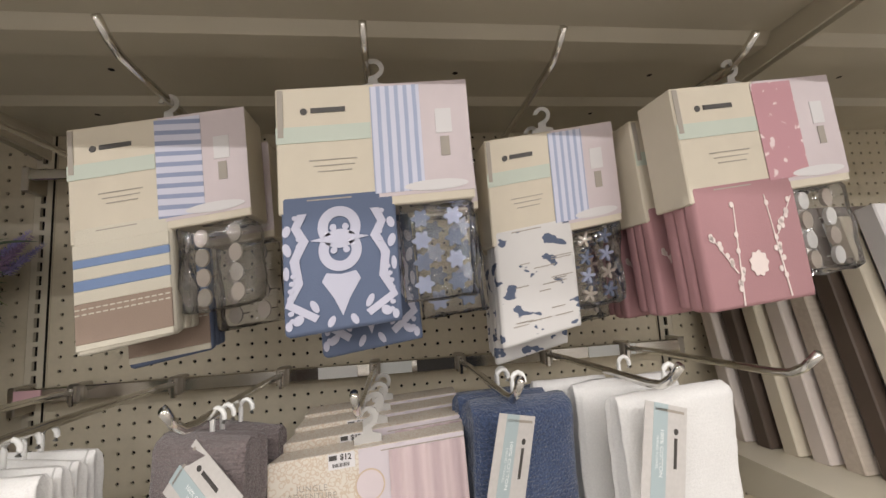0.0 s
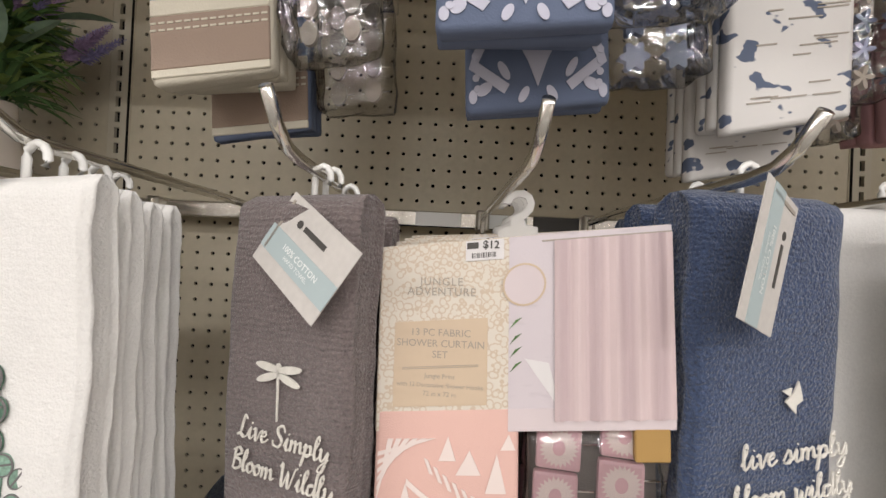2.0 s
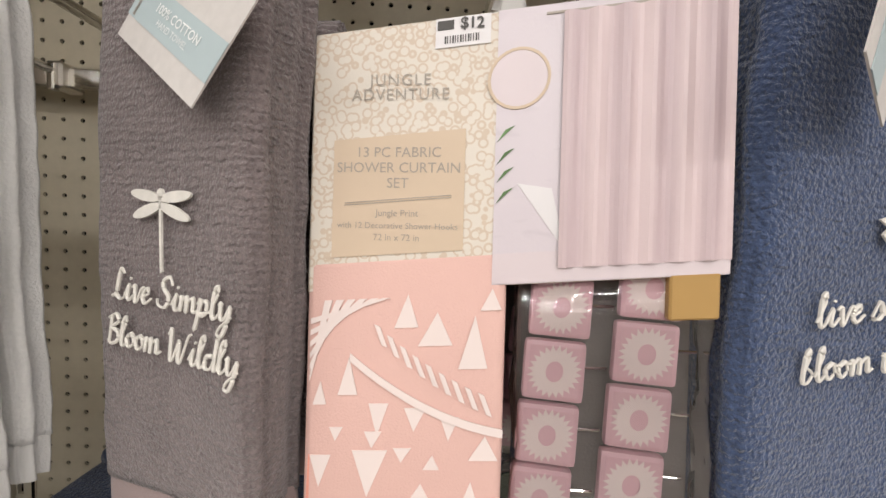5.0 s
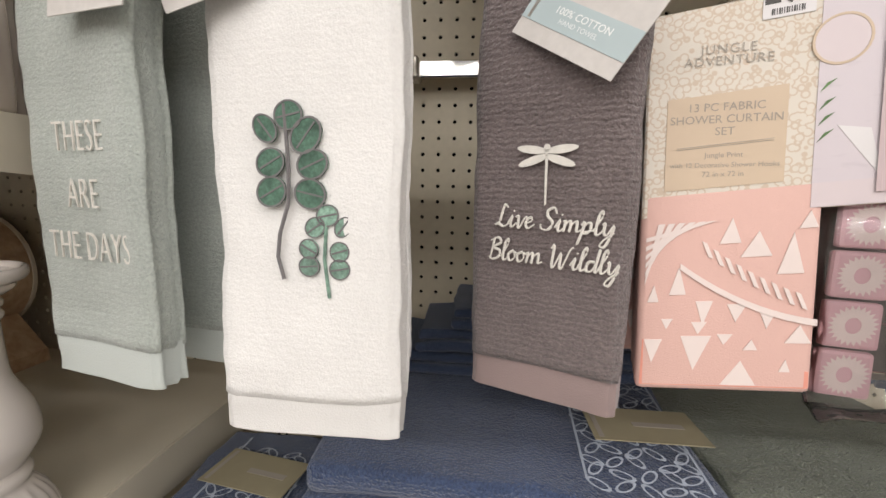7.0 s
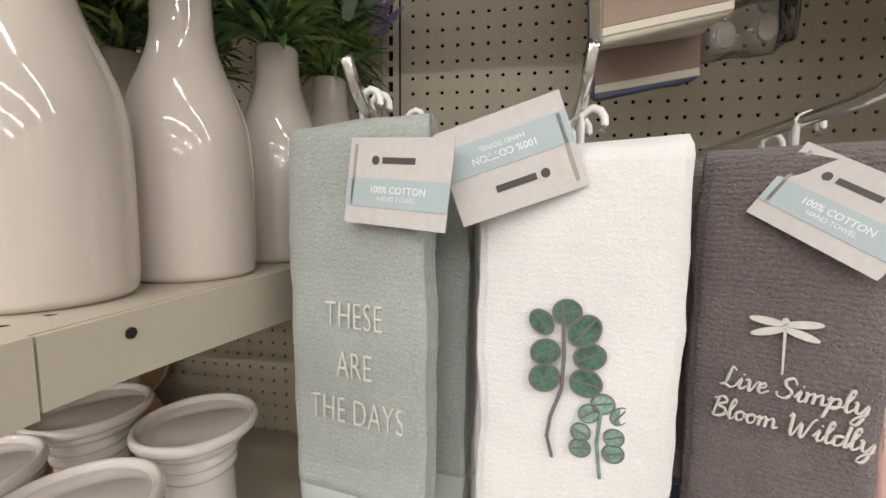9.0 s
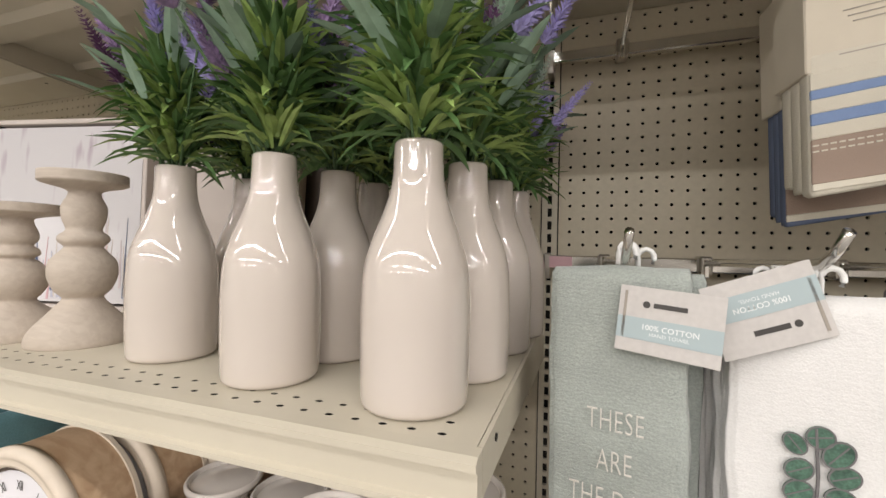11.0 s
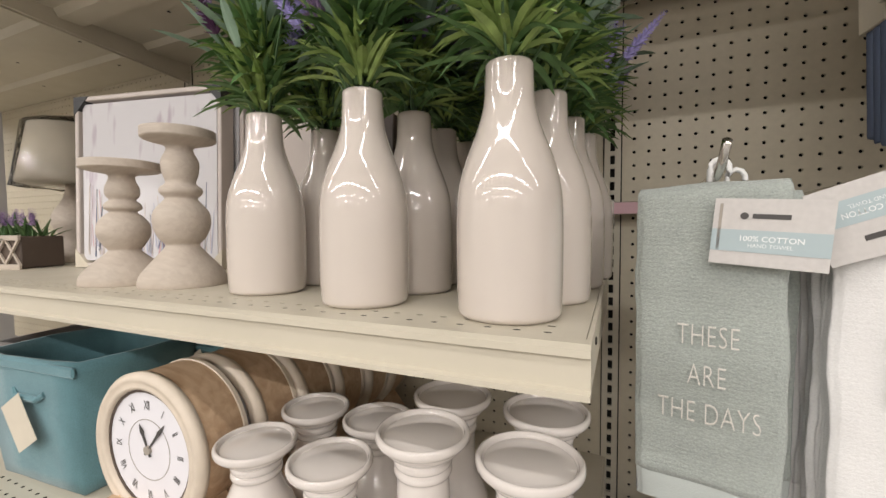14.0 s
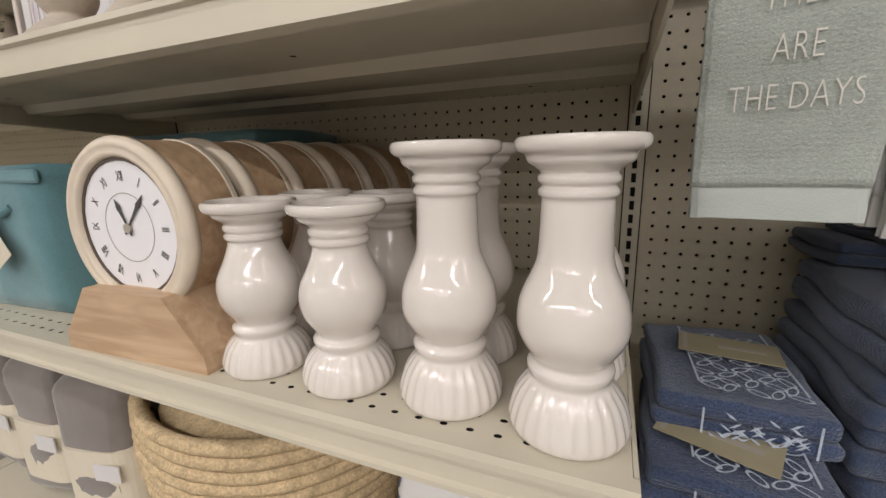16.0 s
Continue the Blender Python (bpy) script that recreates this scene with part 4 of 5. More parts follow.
def deco_damask(o, x0, x1, z0, z1):
    cx, w, h, y = (x0 + x1) / 2, x1 - x0, z1 - z0, -0.0016
    for cz in (0.66, 0.86):
        part("motif_ring", ring_plate(cx, z0 + cz * h, 0.10 * w, 0.19 * w, 0.0010, y=y), LILAC, o)
    plate("motif_diamond", [(cx - 0.26 * w, z0 + 0.76 * h), (cx, z0 + 0.71 * h), (cx + 0.26 * w, z0 + 0.76 * h), (cx, z0 + 0.81 * h)], y - 0.0003, LILAC, o)
    plate("motif_heart", [(cx, z0 + 0.10 * h), (cx - 0.07 * w, z0 + 0.25 * h), (cx - 0.17 * w, z0 + 0.40 * h), (cx - 0.13 * w, z0 + 0.47 * h), (cx, z0 + 0.45 * h), (cx + 0.13 * w, z0 + 0.47 * h), (cx + 0.17 * w, z0 + 0.40 * h), (cx + 0.07 * w, z0 + 0.25 * h)], y, LILAC, o)
    for i, cz in enumerate((0.66, 0.86)):
        for s in (-1, 1):
            plate("motif_bud", oval(cx + s * 0.055 * w, z0 + cz * h, 0.030 * w, 0.030 * h, 10, s * 0.6), y - 0.0002, LILAC, o)
    for s in (-1, 1):
        for i in range(15):
            v = 0.97 - 0.062 * i
            u = 0.40 + 0.045 * math.cos(6.0 * (v - 0.25))
            plate("motif_scallop", oval(cx + s * u * w, z0 + v * h, 0.026 * w, 0.022 * h, 8), y - 0.0004 - 0.00002 * i, LILAC, o)
        left = [(cx + s * w * u, z0 + v * h) for u, v in ((0.28, 1.0), (0.34, 0.88), (0.27, 0.76), (0.36, 0.60), (0.33, 0.40), (0.42, 0.25), (0.20, 0.12), (0.24, 0.07), (0.49, 0.22), (0.41, 0.42), (0.44, 0.60), (0.36, 0.76), (0.42, 0.88), (0.36, 1.0))]
        plate("motif_border", left if s > 0 else left[::-1], y, LILAC, o)
        for u, v, ru, rv, a in ((0.46, 0.86, 0.035, 0.05, 0.3), (0.46, 0.70, 0.035, 0.06, -0.3), (0.47, 0.50, 0.025, 0.06, 0.0), (0.10, 0.06, 0.03, 0.05, 0.5), (0.24, 0.20, 0.03, 0.06, -0.5), (0.38, 0.10, 0.04, 0.05, 0.9), (0.46, 0.06, 0.03, 0.04, 0)):
            plate("motif_leaf", oval(cx + s * u * w, z0 + v * h, ru * w, rv * h, 14, s * a), y, LILAC, o)


def deco_none(o, x0, x1, z0, z1):
    rng = random.Random(4)
    for i in range(16):
        cx, cz = rng.uniform(x0 + 0.012, x1 - 0.012), rng.uniform(z0 + 0.01, z1 - 0.01)
        l = rng.uniform(0.006, 0.016)
        plate("ink_stroke", rect(cx - l, min(cx + l, x1), cz, cz + 0.0011), -0.0014, INK_S, o)


def deco_branch(o, x0, x1, z0, z1):
    rng = random.Random(8)
    w, h = x1 - x0, z1 - z0
    for u0, v0, u1, v1 in ((0.28, 0.0, 0.36, 0.95), (0.75, 0.0, 0.68, 1.0), (0.28, 0.3, 0.08, 0.7), (0.74, 0.6, 0.95, 0.95)):
        a, b = (x0 + u0 * w, z0 + v0 * h), (x0 + u1 * w, z0 + v1 * h)
        plate("white_branch", [(a[0], a[1]), (a[0] + 0.002, a[1]), (b[0] + 0.001, b[1]), (b[0], b[1])], -0.0015, CORAL_W, o)
        for i in range(9):
            t = rng.uniform(0.15, 1)
            plate("blossom", oval(a[0] + (b[0] - a[0]) * t + rng.uniform(-0.004, 0.004), a[1] + (b[1] - a[1]) * t, 0.0028, 0.0036, 8), -0.0018, CORAL_W, o)
    plate("round_blossom", [(x0 + 0.50 * w + 0.012 * (1 + 0.1 * math.cos(9 * a)) * math.cos(a), z0 + 0.36 * h + 0.014 * (1 + 0.1 * math.cos(9 * a)) * math.sin(a)) for a in (2 * math.pi * i / 40 for i in range(40))], -0.0018, CORAL_W, o)


curtain_pack(pose(0.3285, -0.322, 1.728, 2, -3, 1), 0.199, "cream boxed shower curtain with cream, blue and taupe striped cloth", PLAID, STRIPE_C, deco_stripes, 0.54, 0.068, slope=0.105, hooks=(BONE, INK_S), shape="peg")
curtain_pack(pose(0.590, -0.400, 1.730, 0, -1, 0), 0.208, "cream boxed shower curtain with slate blue damask cloth", BLUESTRIPE, SLATE, deco_damask, 0.58, 0.052, hooks=(BLUEGREY, PERI), shape="flower")
curtain_pack(pose(0.604, -0.335, 1.728, 0, -3, 0), 0.206, "cream boxed shower curtain hanging behind another", BLUESTRIPE, SLATE, deco_damask, 0.58, 0.050, cloth_h=0.150, hooks=(BLUEGREY, PERI), shape="flower")
curtain_pack(pose(0.8175, -0.332, 1.7035, 1, -1, 3), 0.183, "cream boxed shower curtain with white cloth in navy brush marks", BLUESTRIPE, ABSTRACT, deco_none, 0.60, 0.050, slope=0.150, hooks=(BONE, BLUEGREY, PERI), shape="leaf")
curtain_pack(pose(0.822, -0.275, 1.700, 1, -1, 3), 0.183, "cream boxed shower curtain hanging behind another", BLUESTRIPE, ABSTRACT, deco_none, 0.60, 0.050, slope=0.150, cloth_h=0.150, hooks=(BONE, BLUEGREY), shape="leaf")
for k in range(3):
    curtain_pack(pose(1.043 - 0.006 * k, -0.412 + 0.075 * k, 1.730 - 0.006 * k, 0, -4, 3 + k), 0.230, "cream boxed shower curtain with dusty rose blossom cloth", ROSEPRINT, ROSE, deco_branch, 0.62, 0.058, hooks=(WPLASTIC, BONE), shape="peg")
curtain_pack(pose(0.336, -0.245, 1.715, 2, -3, 1), 0.196, "cream boxed shower curtain hanging behind another", PLAID, SLATE, deco_stripes, 0.54, 0.052, slope=0.09, cloth_h=0.14, hooks=(BONE, INK_S), shape="peg")


# the coral pack on the lower hooks
def coral_pack(m, label):
    o = thing("curtain_pack", m, label, "shower curtain", "boxed shower curtains")
    w, h, d = 0.222, 0.148, 0.045
    sleeve = part("card_sleeve", box(-w / 2, w / 2, 0, d, -h, 0, 0.0015), LEOPARD, o, "leopard spotted printed card sleeve")
    xm = -w / 2 + 0.104
    plate("photo_panel", rect(xm, w / 2, -h + 0.0005, -0.0005), -0.0006, BRICKPHOTO, sleeve)
    cur = bmesh.new()
    n = 40
    for i in range(n):
        xa, xb = xm + 0.034 + (w / 2 - xm - 0.034) * i / n, xm + 0.034 + (w / 2 - xm - 0.034) * (i + 1) / n
        ya, yb = (-0.0022 - 0.0012 * math.sin(2 * math.pi * 6 * k / n) for k in (i, i + 1))
        cur.faces.new([cur.verts.new(v) for v in ((xa, ya, -h + 0.008), (xb, yb, -h + 0.008), (xb, yb, -0.006), (xa, ya, -0.006))])
        cur.faces.new([cur.verts.new(v) for v in ((xa, -0.0006, -h + 0.008), (xa, ya, -h + 0.008), (xb, yb, -h + 0.008), (xb, -0.0006, -h + 0.008))])
    part("photo_curtain", cur, PINK_CURTAIN, sleeve, "printed picture of a pink curtain")
    plate("photo_rail", rect(xm + 0.025, w / 2, -0.006, -0.0048), -0.0012, INK_S, sleeve)
    plate("photo_fold", [(xm + 0.012, -0.094), (xm + 0.030, -0.098), (xm + 0.038, -0.132)], -0.0010, PHOTO_WHITE, sleeve)
    plate("photo_floor", rect(xm, w / 2, -h + 0.001, -h + 0.017), -0.0009, ROOM, sleeve)
    part("photo_mirror", ring_plate(xm + 0.0115, -0.038, 0.0150, 0.0166, 0.0006, y=-0.0012), TAN, sleeve)
    plate("mirror_glass", oval(xm + 0.0115, -0.038, 0.0149, 0.0149, 28), -0.0010, ROOM, sleeve)
    for i, z in enumerate((-0.066, -0.078, -0.088, -0.099)):
        plate("photo_leaf", [(xm + 0.001, z - 0.005), (xm + 0.009, z + 0.002), (xm + 0.010, z + 0.003), (xm + 0.005, z + 0.001)], -0.0012, LEAF_B, sleeve)
    xc = -w / 2 + 0.051
    plate("label_panel", rect(xc - 0.037, xc + 0.037, -h + 0.020, -h + 0.086), -0.0006, TAN, sleeve, label="tan printed label panel")
    lettering("JUNGLE", 0.0090, xc, -0.0006, -0.032, INK_S, sleeve, spacing=1.15)
    lettering("ADVENTURE", 0.0090, xc, -0.0006, -0.040, INK_S, sleeve, spacing=1.1)
    for i, s in enumerate(("13 PC FABRIC", "SHOWER CURTAIN", "SET")):
        lettering(s, 0.0080, xc, -0.0009, -0.072 - 0.0085 * i, INK_S, sleeve)
    plate("label_rule", rect(xc - 0.030, xc + 0.030, -0.0978, -0.0974), -0.0010, INK_S, sleeve)
    plate("label_rule", rect(xc - 0.030, xc + 0.030, -0.0990, -0.0986), -0.0010, INK_S, sleeve)
    for s, z, k in (("Jungle Print", -0.1055, 0.0052), ("with 12 Decorative Shower Hooks", -0.1125, 0.0048), ("72 in x 72 in", -0.1190, 0.0052)):
        lettering(s, k, xc, -0.0009, z, INK_S, sleeve)
    st = plate("price_sticker", rect(xc + 0.019, xc + 0.049, -0.017, -0.001), -0.0008, PHOTO_WHITE, sleeve, label="white price sticker")
    lettering("$12", 0.0085, xc + 0.039, -0.0014, -0.0055, INK, st, bold=0.0002)
    plate("sticker_mark", rect(xc + 0.020, xc + 0.029, -0.0075, -0.0025), -0.0011, INK, st, 0.0003)
    for i in range(14):
        xa = xc + 0.024 + 0.0014 * i
        plate("bar_line", rect(xa, xa + (0.0005 if i % 3 else 0.0009), -0.0150, -0.0110), -0.0011, INK, st, 0.0003)
    # folded coral cloth
    fw, ch = 0.112, 0.130
    for k in (2, 1, 0):
        bm = box(-w / 2 + 0.001 * k, -w / 2 + fw, -0.0004 + 0.0142 * k, 0.0135 + 0.0142 * k, -h - ch + 0.003 * k, -h + 0.02, 0.005, seg=2)
        wobble(bm, 0.0003, 25, 3 + k)
        f = part("cloth_fold", bm, CORAL, o, "folded coral cotton with white block print", smooth=True)
    X, Z = -w / 2, -h - ch

    layer = itertools.count()

    def shape(nm, pts, m=CORAL_W, y=-0.0008):
        plate(nm, [(X + fw * u, Z + ch * v) for u, v in pts], y - 0.00003 * next(layer), m, f, 0.0006)
    shape("print_ground", [(0.02, 0.03), (0.98, 0.03), (0.98, 0.12), (0.5, 0.26), (0.26, 0.33), (0.03, 0.30)], CORAL_D, -0.0003)
    for u, v, sx, sz in ((0.04, 0.30, 0.11, -0.14), (0.26, 0.32, 0.18, -0.20), (0.50, 0.04, 0.20, 0.14), (0.82, 0.12, 0.06, 0.07), (0.34, 0.52, 0.10, -0.14), (0.14, 0.42, 0.07, -0.06), (0.32, 0.40, 0.09, -0.07),
                         (0.47, 0.33, 0.09, -0.06), (0.52, 0.50, 0.11, -0.10), (0.70, 0.46, 0.09, -0.10), (0.62, 0.24, 0.08, 0.06), (0.84, 0.28, 0.14, 0.10), (0.46, 0.84, 0.12, 0.14), (0.58, 0.76, 0.17, 0.14), (0.78, 0.66, 0.14, 0.22), (0.88, 0.90, 0.10, 0.09), (0.18, 0.56, 0.10, 0.16), (0.05, 0.52, 0.07, 0.10)):
        shape("print_triangle", [(u, v), (u + sx, v), (u + sx * 0.55, v + sz)] if sz > 0 else [(u, v), (u + sx * 0.45, v + sz), (u + sx, v)])
    for i in range(6):
        t = i / 6
        shape("print_line", [(0.03, 0.62 + 0.3 * t), (0.03, 0.645 + 0.3 * t), (0.10 + 0.36 * t, 0.97), (0.14 + 0.36 * t, 0.97)])
    for i in range(9):
        u, v = 0.36 + 0.065 * i, 0.86 - 0.050 * i + 0.0016 * i * i
        shape("print_bar", [(u, v), (u + 0.028, v - 0.012), (u + 0.068, v - 0.10), (u + 0.040, v - 0.09)])
    arc = [(0.24 + 0.76 * k / 10, 0.74 - 0.55 * (k / 10) + 0.22 * (k / 10) ** 2) for k in range(11)]
    shape("print_arc", arc + [(u, v - 0.035) for u, v in arc[::-1]])
    # pouch of square rings
    px0 = -w / 2 + fw + 0.012
    px1 = px0 + 0.088
    pouch = box(px0 - 0.006, px1 + 0.006, 0.001, 0.030, -h - 0.150, -h, 0.003)
    bmesh.ops.subdivide_edges(pouch, edges=pouch.edges[:], cuts=6, use_grid_fill=True)
    wobble(pouch, 0.004, 40, 9)
    pouch = part("clear_pouch", pouch, FILM, o, "clear plastic pouch of pink square rings", smooth=True)
    part("pouch_back", box(px0 - 0.004, px1 + 0.004, 0.026, 0.028, -h - 0.128, -h), GREYFAB, pouch)
    for c in range(2):
        for r in range(4):
            cx = px0 + 0.018 + c * 0.047 - 0.003 * r
            cz = -h - 0.014 - r * 0.0345 + (0.008 if c else 0)
            t = part("square_ring", box(-0.0165, 0.0165, 0, 0.008, -0.0165, 0.0165, 0.003, seg=2), ROSE_TILE, pouch, "pink square ring with a white sun", at=pose(cx, 0.006, cz, 0, 3, 0))
            star = []
            for i in range(48):
                rr = 0.0145 if i % 2 else 0.0112
                a = 2 * math.pi * i / 48
                star.append((rr * math.cos(a), rr * math.sin(a)))
            bm = bmesh.new()
            inn = [bm.verts.new((0.0046 * math.cos(2 * math.pi * i / 48), -0.0006, 0.0056 * math.sin(2 * math.pi * i / 48))) for i in range(48)]
            oo = [bm.verts.new((x, -0.0006, z)) for x, z in star]
            for i in range(48):
                bm.faces.new((inn[i], inn[(i + 1) % 48], oo[(i + 1) % 48], oo[i]))
            part("sun_motif", bm, CORAL_W, t)
            part("hook_wire", tube([(0.015, 0.010, 0), (0.030, 0.012, -0.001)], 0.0009, 6), CHROME, t)
    part("kraft_clip", box(px1 - 0.018, px1 + 0.006, -0.001, 0.006, -h - 0.022, -h + 0.002, 0.001), KRAFT, o, "brown card clip")
    euro_hook(o, -0.002, d * 0.4)
    skew(o, 0.085)
    return o


cp = coral_pack(pose(0.563, -0.347, 1.332, -4, -2, -9), "pink boxed shower curtain with coral block print cloth")
for k in range(3):
    copy_thing(cp, pose(0.570 + 0.004 * k, -0.297 + 0.048 * k, 1.336 + 0.003 * k, 0, -1 + k, -6 + 2 * k))


# ---------------------------------------------------------------- lavender in cream bottle vases
def blade(bm, base, direction, length, width, droop, rng, segs=4, fold=0.25):
    """One curved, tapering leaf."""
    d = Vector(direction).normalized()
    side = d.cross(Vector((0, 0, 1)))
    side = side.normalized() if side.length > 1e-3 else Vector((1, 0, 0))
    p = Vector(base)
    rows = []
    for i in range(segs + 1):
        t = i / segs
        wd = width * (math.sin(math.pi * min(1, 0.14 + 0.86 * t)) ** 0.7 if t < 1 else 0.03)
        up = side.cross(d).normalized()
        rows.append((bm.verts.new(p - side * wd / 2 + up * wd * fold), bm.verts.new(p), bm.verts.new(p + side * wd / 2 + up * wd * fold)))
        d = (d + Vector((0, 0, -droop / segs)) + Vector((rng.uniform(-.06, .06), rng.uniform(-.06, .06), 0))).normalized()
        p = p + d * (length / segs)
    for a, b in zip(rows, rows[1:]):
        bm.faces.new((a[0], a[1], b[1], b[0]))
        bm.faces.new((a[1], a[2], b[2], b[1]))


def spike(rng, length, radius, n_whorl):
    """A lavender flower head: whorls of small florets up a stem."""
    bm = bmesh.new()
    for i in range(n_whorl):
        t = i / (n_whorl - 1)
        r = radius * (1 - 0.75 * t ** 1.4) * (0.85 + 0.3 * rng.random())
        k = 7 if t < 0.75 else 5
        for j in range(k):
            a = 2 * math.pi * (j / k) + i * 0.7 + rng.uniform(-.3, .3)
            out = Vector((math.cos(a), math.sin(a), rng.uniform(0.35, 0.9)))
            blade(bm, (0.0015 * math.cos(a), 0.0015 * math.sin(a), t * length), out, r * 1.25, r * 0.55, -0.2, rng, 2, 0.35)
    return bm


VASE_P = smooth_profile([(0.044, 0.0), (0.0485, 0.003), (0.0500, 0.010), (0.0508, 0.040), (0.0508, 0.090), (0.0485, 0.125), (0.041, 0.152), (0.031, 0.178), (0.0248, 0.200), (0.0232, 0.222), (0.0228, 0.237)], 4)
VASE_P += [(0.0222, 0.2392), (0.0205, 0.2392), (0.0196, 0.236), (0.0190, 0.20), (0.0190, 0.18)]


def vase(seed, m, label, rich=1.0):
    rng = random.Random(seed)
    o = thing("flower_vase", m, label, "vase", "bottle vases with lavender")
    part("bottle", lathe(VASE_P, 56), CREAM, o, "cream glazed ceramic bottle", smooth=True)
    for nm, mt, n, lo, hi in (("bright_foliage", LEAF_A, int(210 * rich), 0.040, 0.080), ("deep_foliage", LEAF_B, int(230 * rich), 0.040, 0.085)):
        bm = bmesh.new()
        for i in range(n):
            a = rng.uniform(0, 2 * math.pi)
            e = rng.uniform(0.30, 1.4) if nm == "bright_foliage" else rng.uniform(0.0, 1.35)
            z = 0.243 + rng.uniform(0, 0.115)
            r = 0.006 + 0.012 * rng.random()
            blade(bm, (r * math.cos(a), r * math.sin(a), z), (math.cos(a) * math.cos(e), math.sin(a) * math.cos(e), math.sin(e)), rng.uniform(lo, hi), rng.uniform(0.0075, 0.0125), rng.uniform(0.2, 1.2), rng)
        g = part(nm, bm, mt, o, "narrow green artificial leaves")
        g["kind"] = "stuff"
    heads = []
    for i in range(int(22 * rich)):
        a, lean = rng.uniform(0, 2 * math.pi), rng.uniform(0.0, 0.68)
        ln = rng.uniform(0.10, 0.18)
        tip = Vector((math.cos(a) * math.sin(lean), math.sin(a) * math.sin(lean), math.cos(lean)))
        p = Vector((0, 0, 0.22)) + tip * ln
        part("stem", tube([(0, 0, 0.20), Vector((0, 0, 0.22)) + tip * ln * 0.5, p], 0.0014, 5), STALK, o)
        heads.append((p, a, lean))
    for i, (p, a, lean) in enumerate(heads):
        mt = (PURPLE, VIOLET, PURPLE, PALEFLOR, VIOLET, PURPLE, VIOLET, PLUM, PURPLE)[i % 9]
        ln = rng.uniform(0.055, 0.090)
        part("flower_spike", spike(rng, ln, 0.0100 if mt is not PURPLE else 0.0125, 19), mt, o, at=Matrix.Translation(p) @ Matrix.Rotation(a, 4, "Z") @ Matrix.Rotation(lean * 1.1, 4, "Y"))
    for i in range(int(22 * rich)):
        bm = bmesh.new()
        a, e = rng.uniform(0, 2 * math.pi), rng.uniform(0.3, 1.05)
        z = 0.29 + rng.uniform(0, 0.10)
        r = 0.02 + 0.04 * rng.random()
        blade(bm, (r * math.cos(a), r * math.sin(a), z), (math.cos(a) * math.cos(e), math.sin(a) * math.cos(e), math.sin(e)), rng.uniform(0.050, 0.085), rng.uniform(0.013, 0.021), rng.uniform(0.0, 0.6), rng, 5, 0.12)
        part("broad_leaf", bm, LEAF_C, o)
    return o


LBL = "cream glazed bottle vase of artificial lavender on the shelf"
V = [vase(s, pose(*xy, S_UP), LBL) for s, xy in ((11, (-0.124, -0.484)), (23, (-0.296, -0.475)), (37, (-0.472, -0.451)))]
for i, (x, y, rz) in enumerate(((-0.105, -0.380, 80), (-0.095, -0.255, 200), (-0.085, -0.142, 310), (-0.283, -0.372, 130), (-0.285, -0.272, 250), (-0.280, -0.165, 20), (-0.455, -0.345, 170))):
    copy_thing(V[i % 3], pose(x, y, S_UP, 0, 0, rz))

# ---------------------------------------------------------------- turned wooden candle holders
SHORT = [(0.066, 0), (0.066, 0.008), (0.062, 0.018), (0.048, 0.036), (0.030, 0.050), (0.026, 0.056), (0.033, 0.064), (0.042, 0.080), (0.041, 0.098), (0.030, 0.112), (0.022, 0.118), (0.030, 0.124), (0.028, 0.132), (0.021, 0.138), (0.027, 0.146), (0.027, 0.158), (0.021, 0.172), (0.025, 0.180), (0.056, 0.186), (0.059, 0.191), (0.059, 0.200)]
TALL = [(0.066, 0), (0.066, 0.008), (0.060, 0.022), (0.044, 0.044), (0.029, 0.060), (0.028, 0.066), (0.038, 0.076), (0.046, 0.096), (0.044, 0.116), (0.030, 0.132), (0.026, 0.138), (0.034, 0.146), (0.033, 0.154), (0.024, 0.162), (0.029, 0.178), (0.030, 0.196), (0.022, 0.212), (0.026, 0.220), (0.052, 0.228), (0.055, 0.234), (0.055, 0.244)]
for prof, x, y, lb in ((SHORT, -0.770, -0.466, "short whitewashed turned wooden candle holder"), (TALL, -0.654, -0.447, "tall whitewashed turned wooden candle holder")):
    o = thing("candle_holder", pose(x, y, S_UP), lb, "candle holder", "wooden candle holders")
    part("turned_post", lathe(smooth_profile([(r * (0.92 if r > 0.05 else 0.85), z * 0.98) for r, z in prof], 4), 48), WOOD_GREY, o, smooth=True)
    part("candle_plate", lathe([(prof[-1][0] * 0.92 - 0.005, prof[-1][1] * 0.98 - 0.001), (prof[-1][0] * 0.92 - 0.005, prof[-1][1] * 0.98 + 0.0006)], 40), FRAME_B if prof is SHORT else WOOD_GREY, o, "top plate")

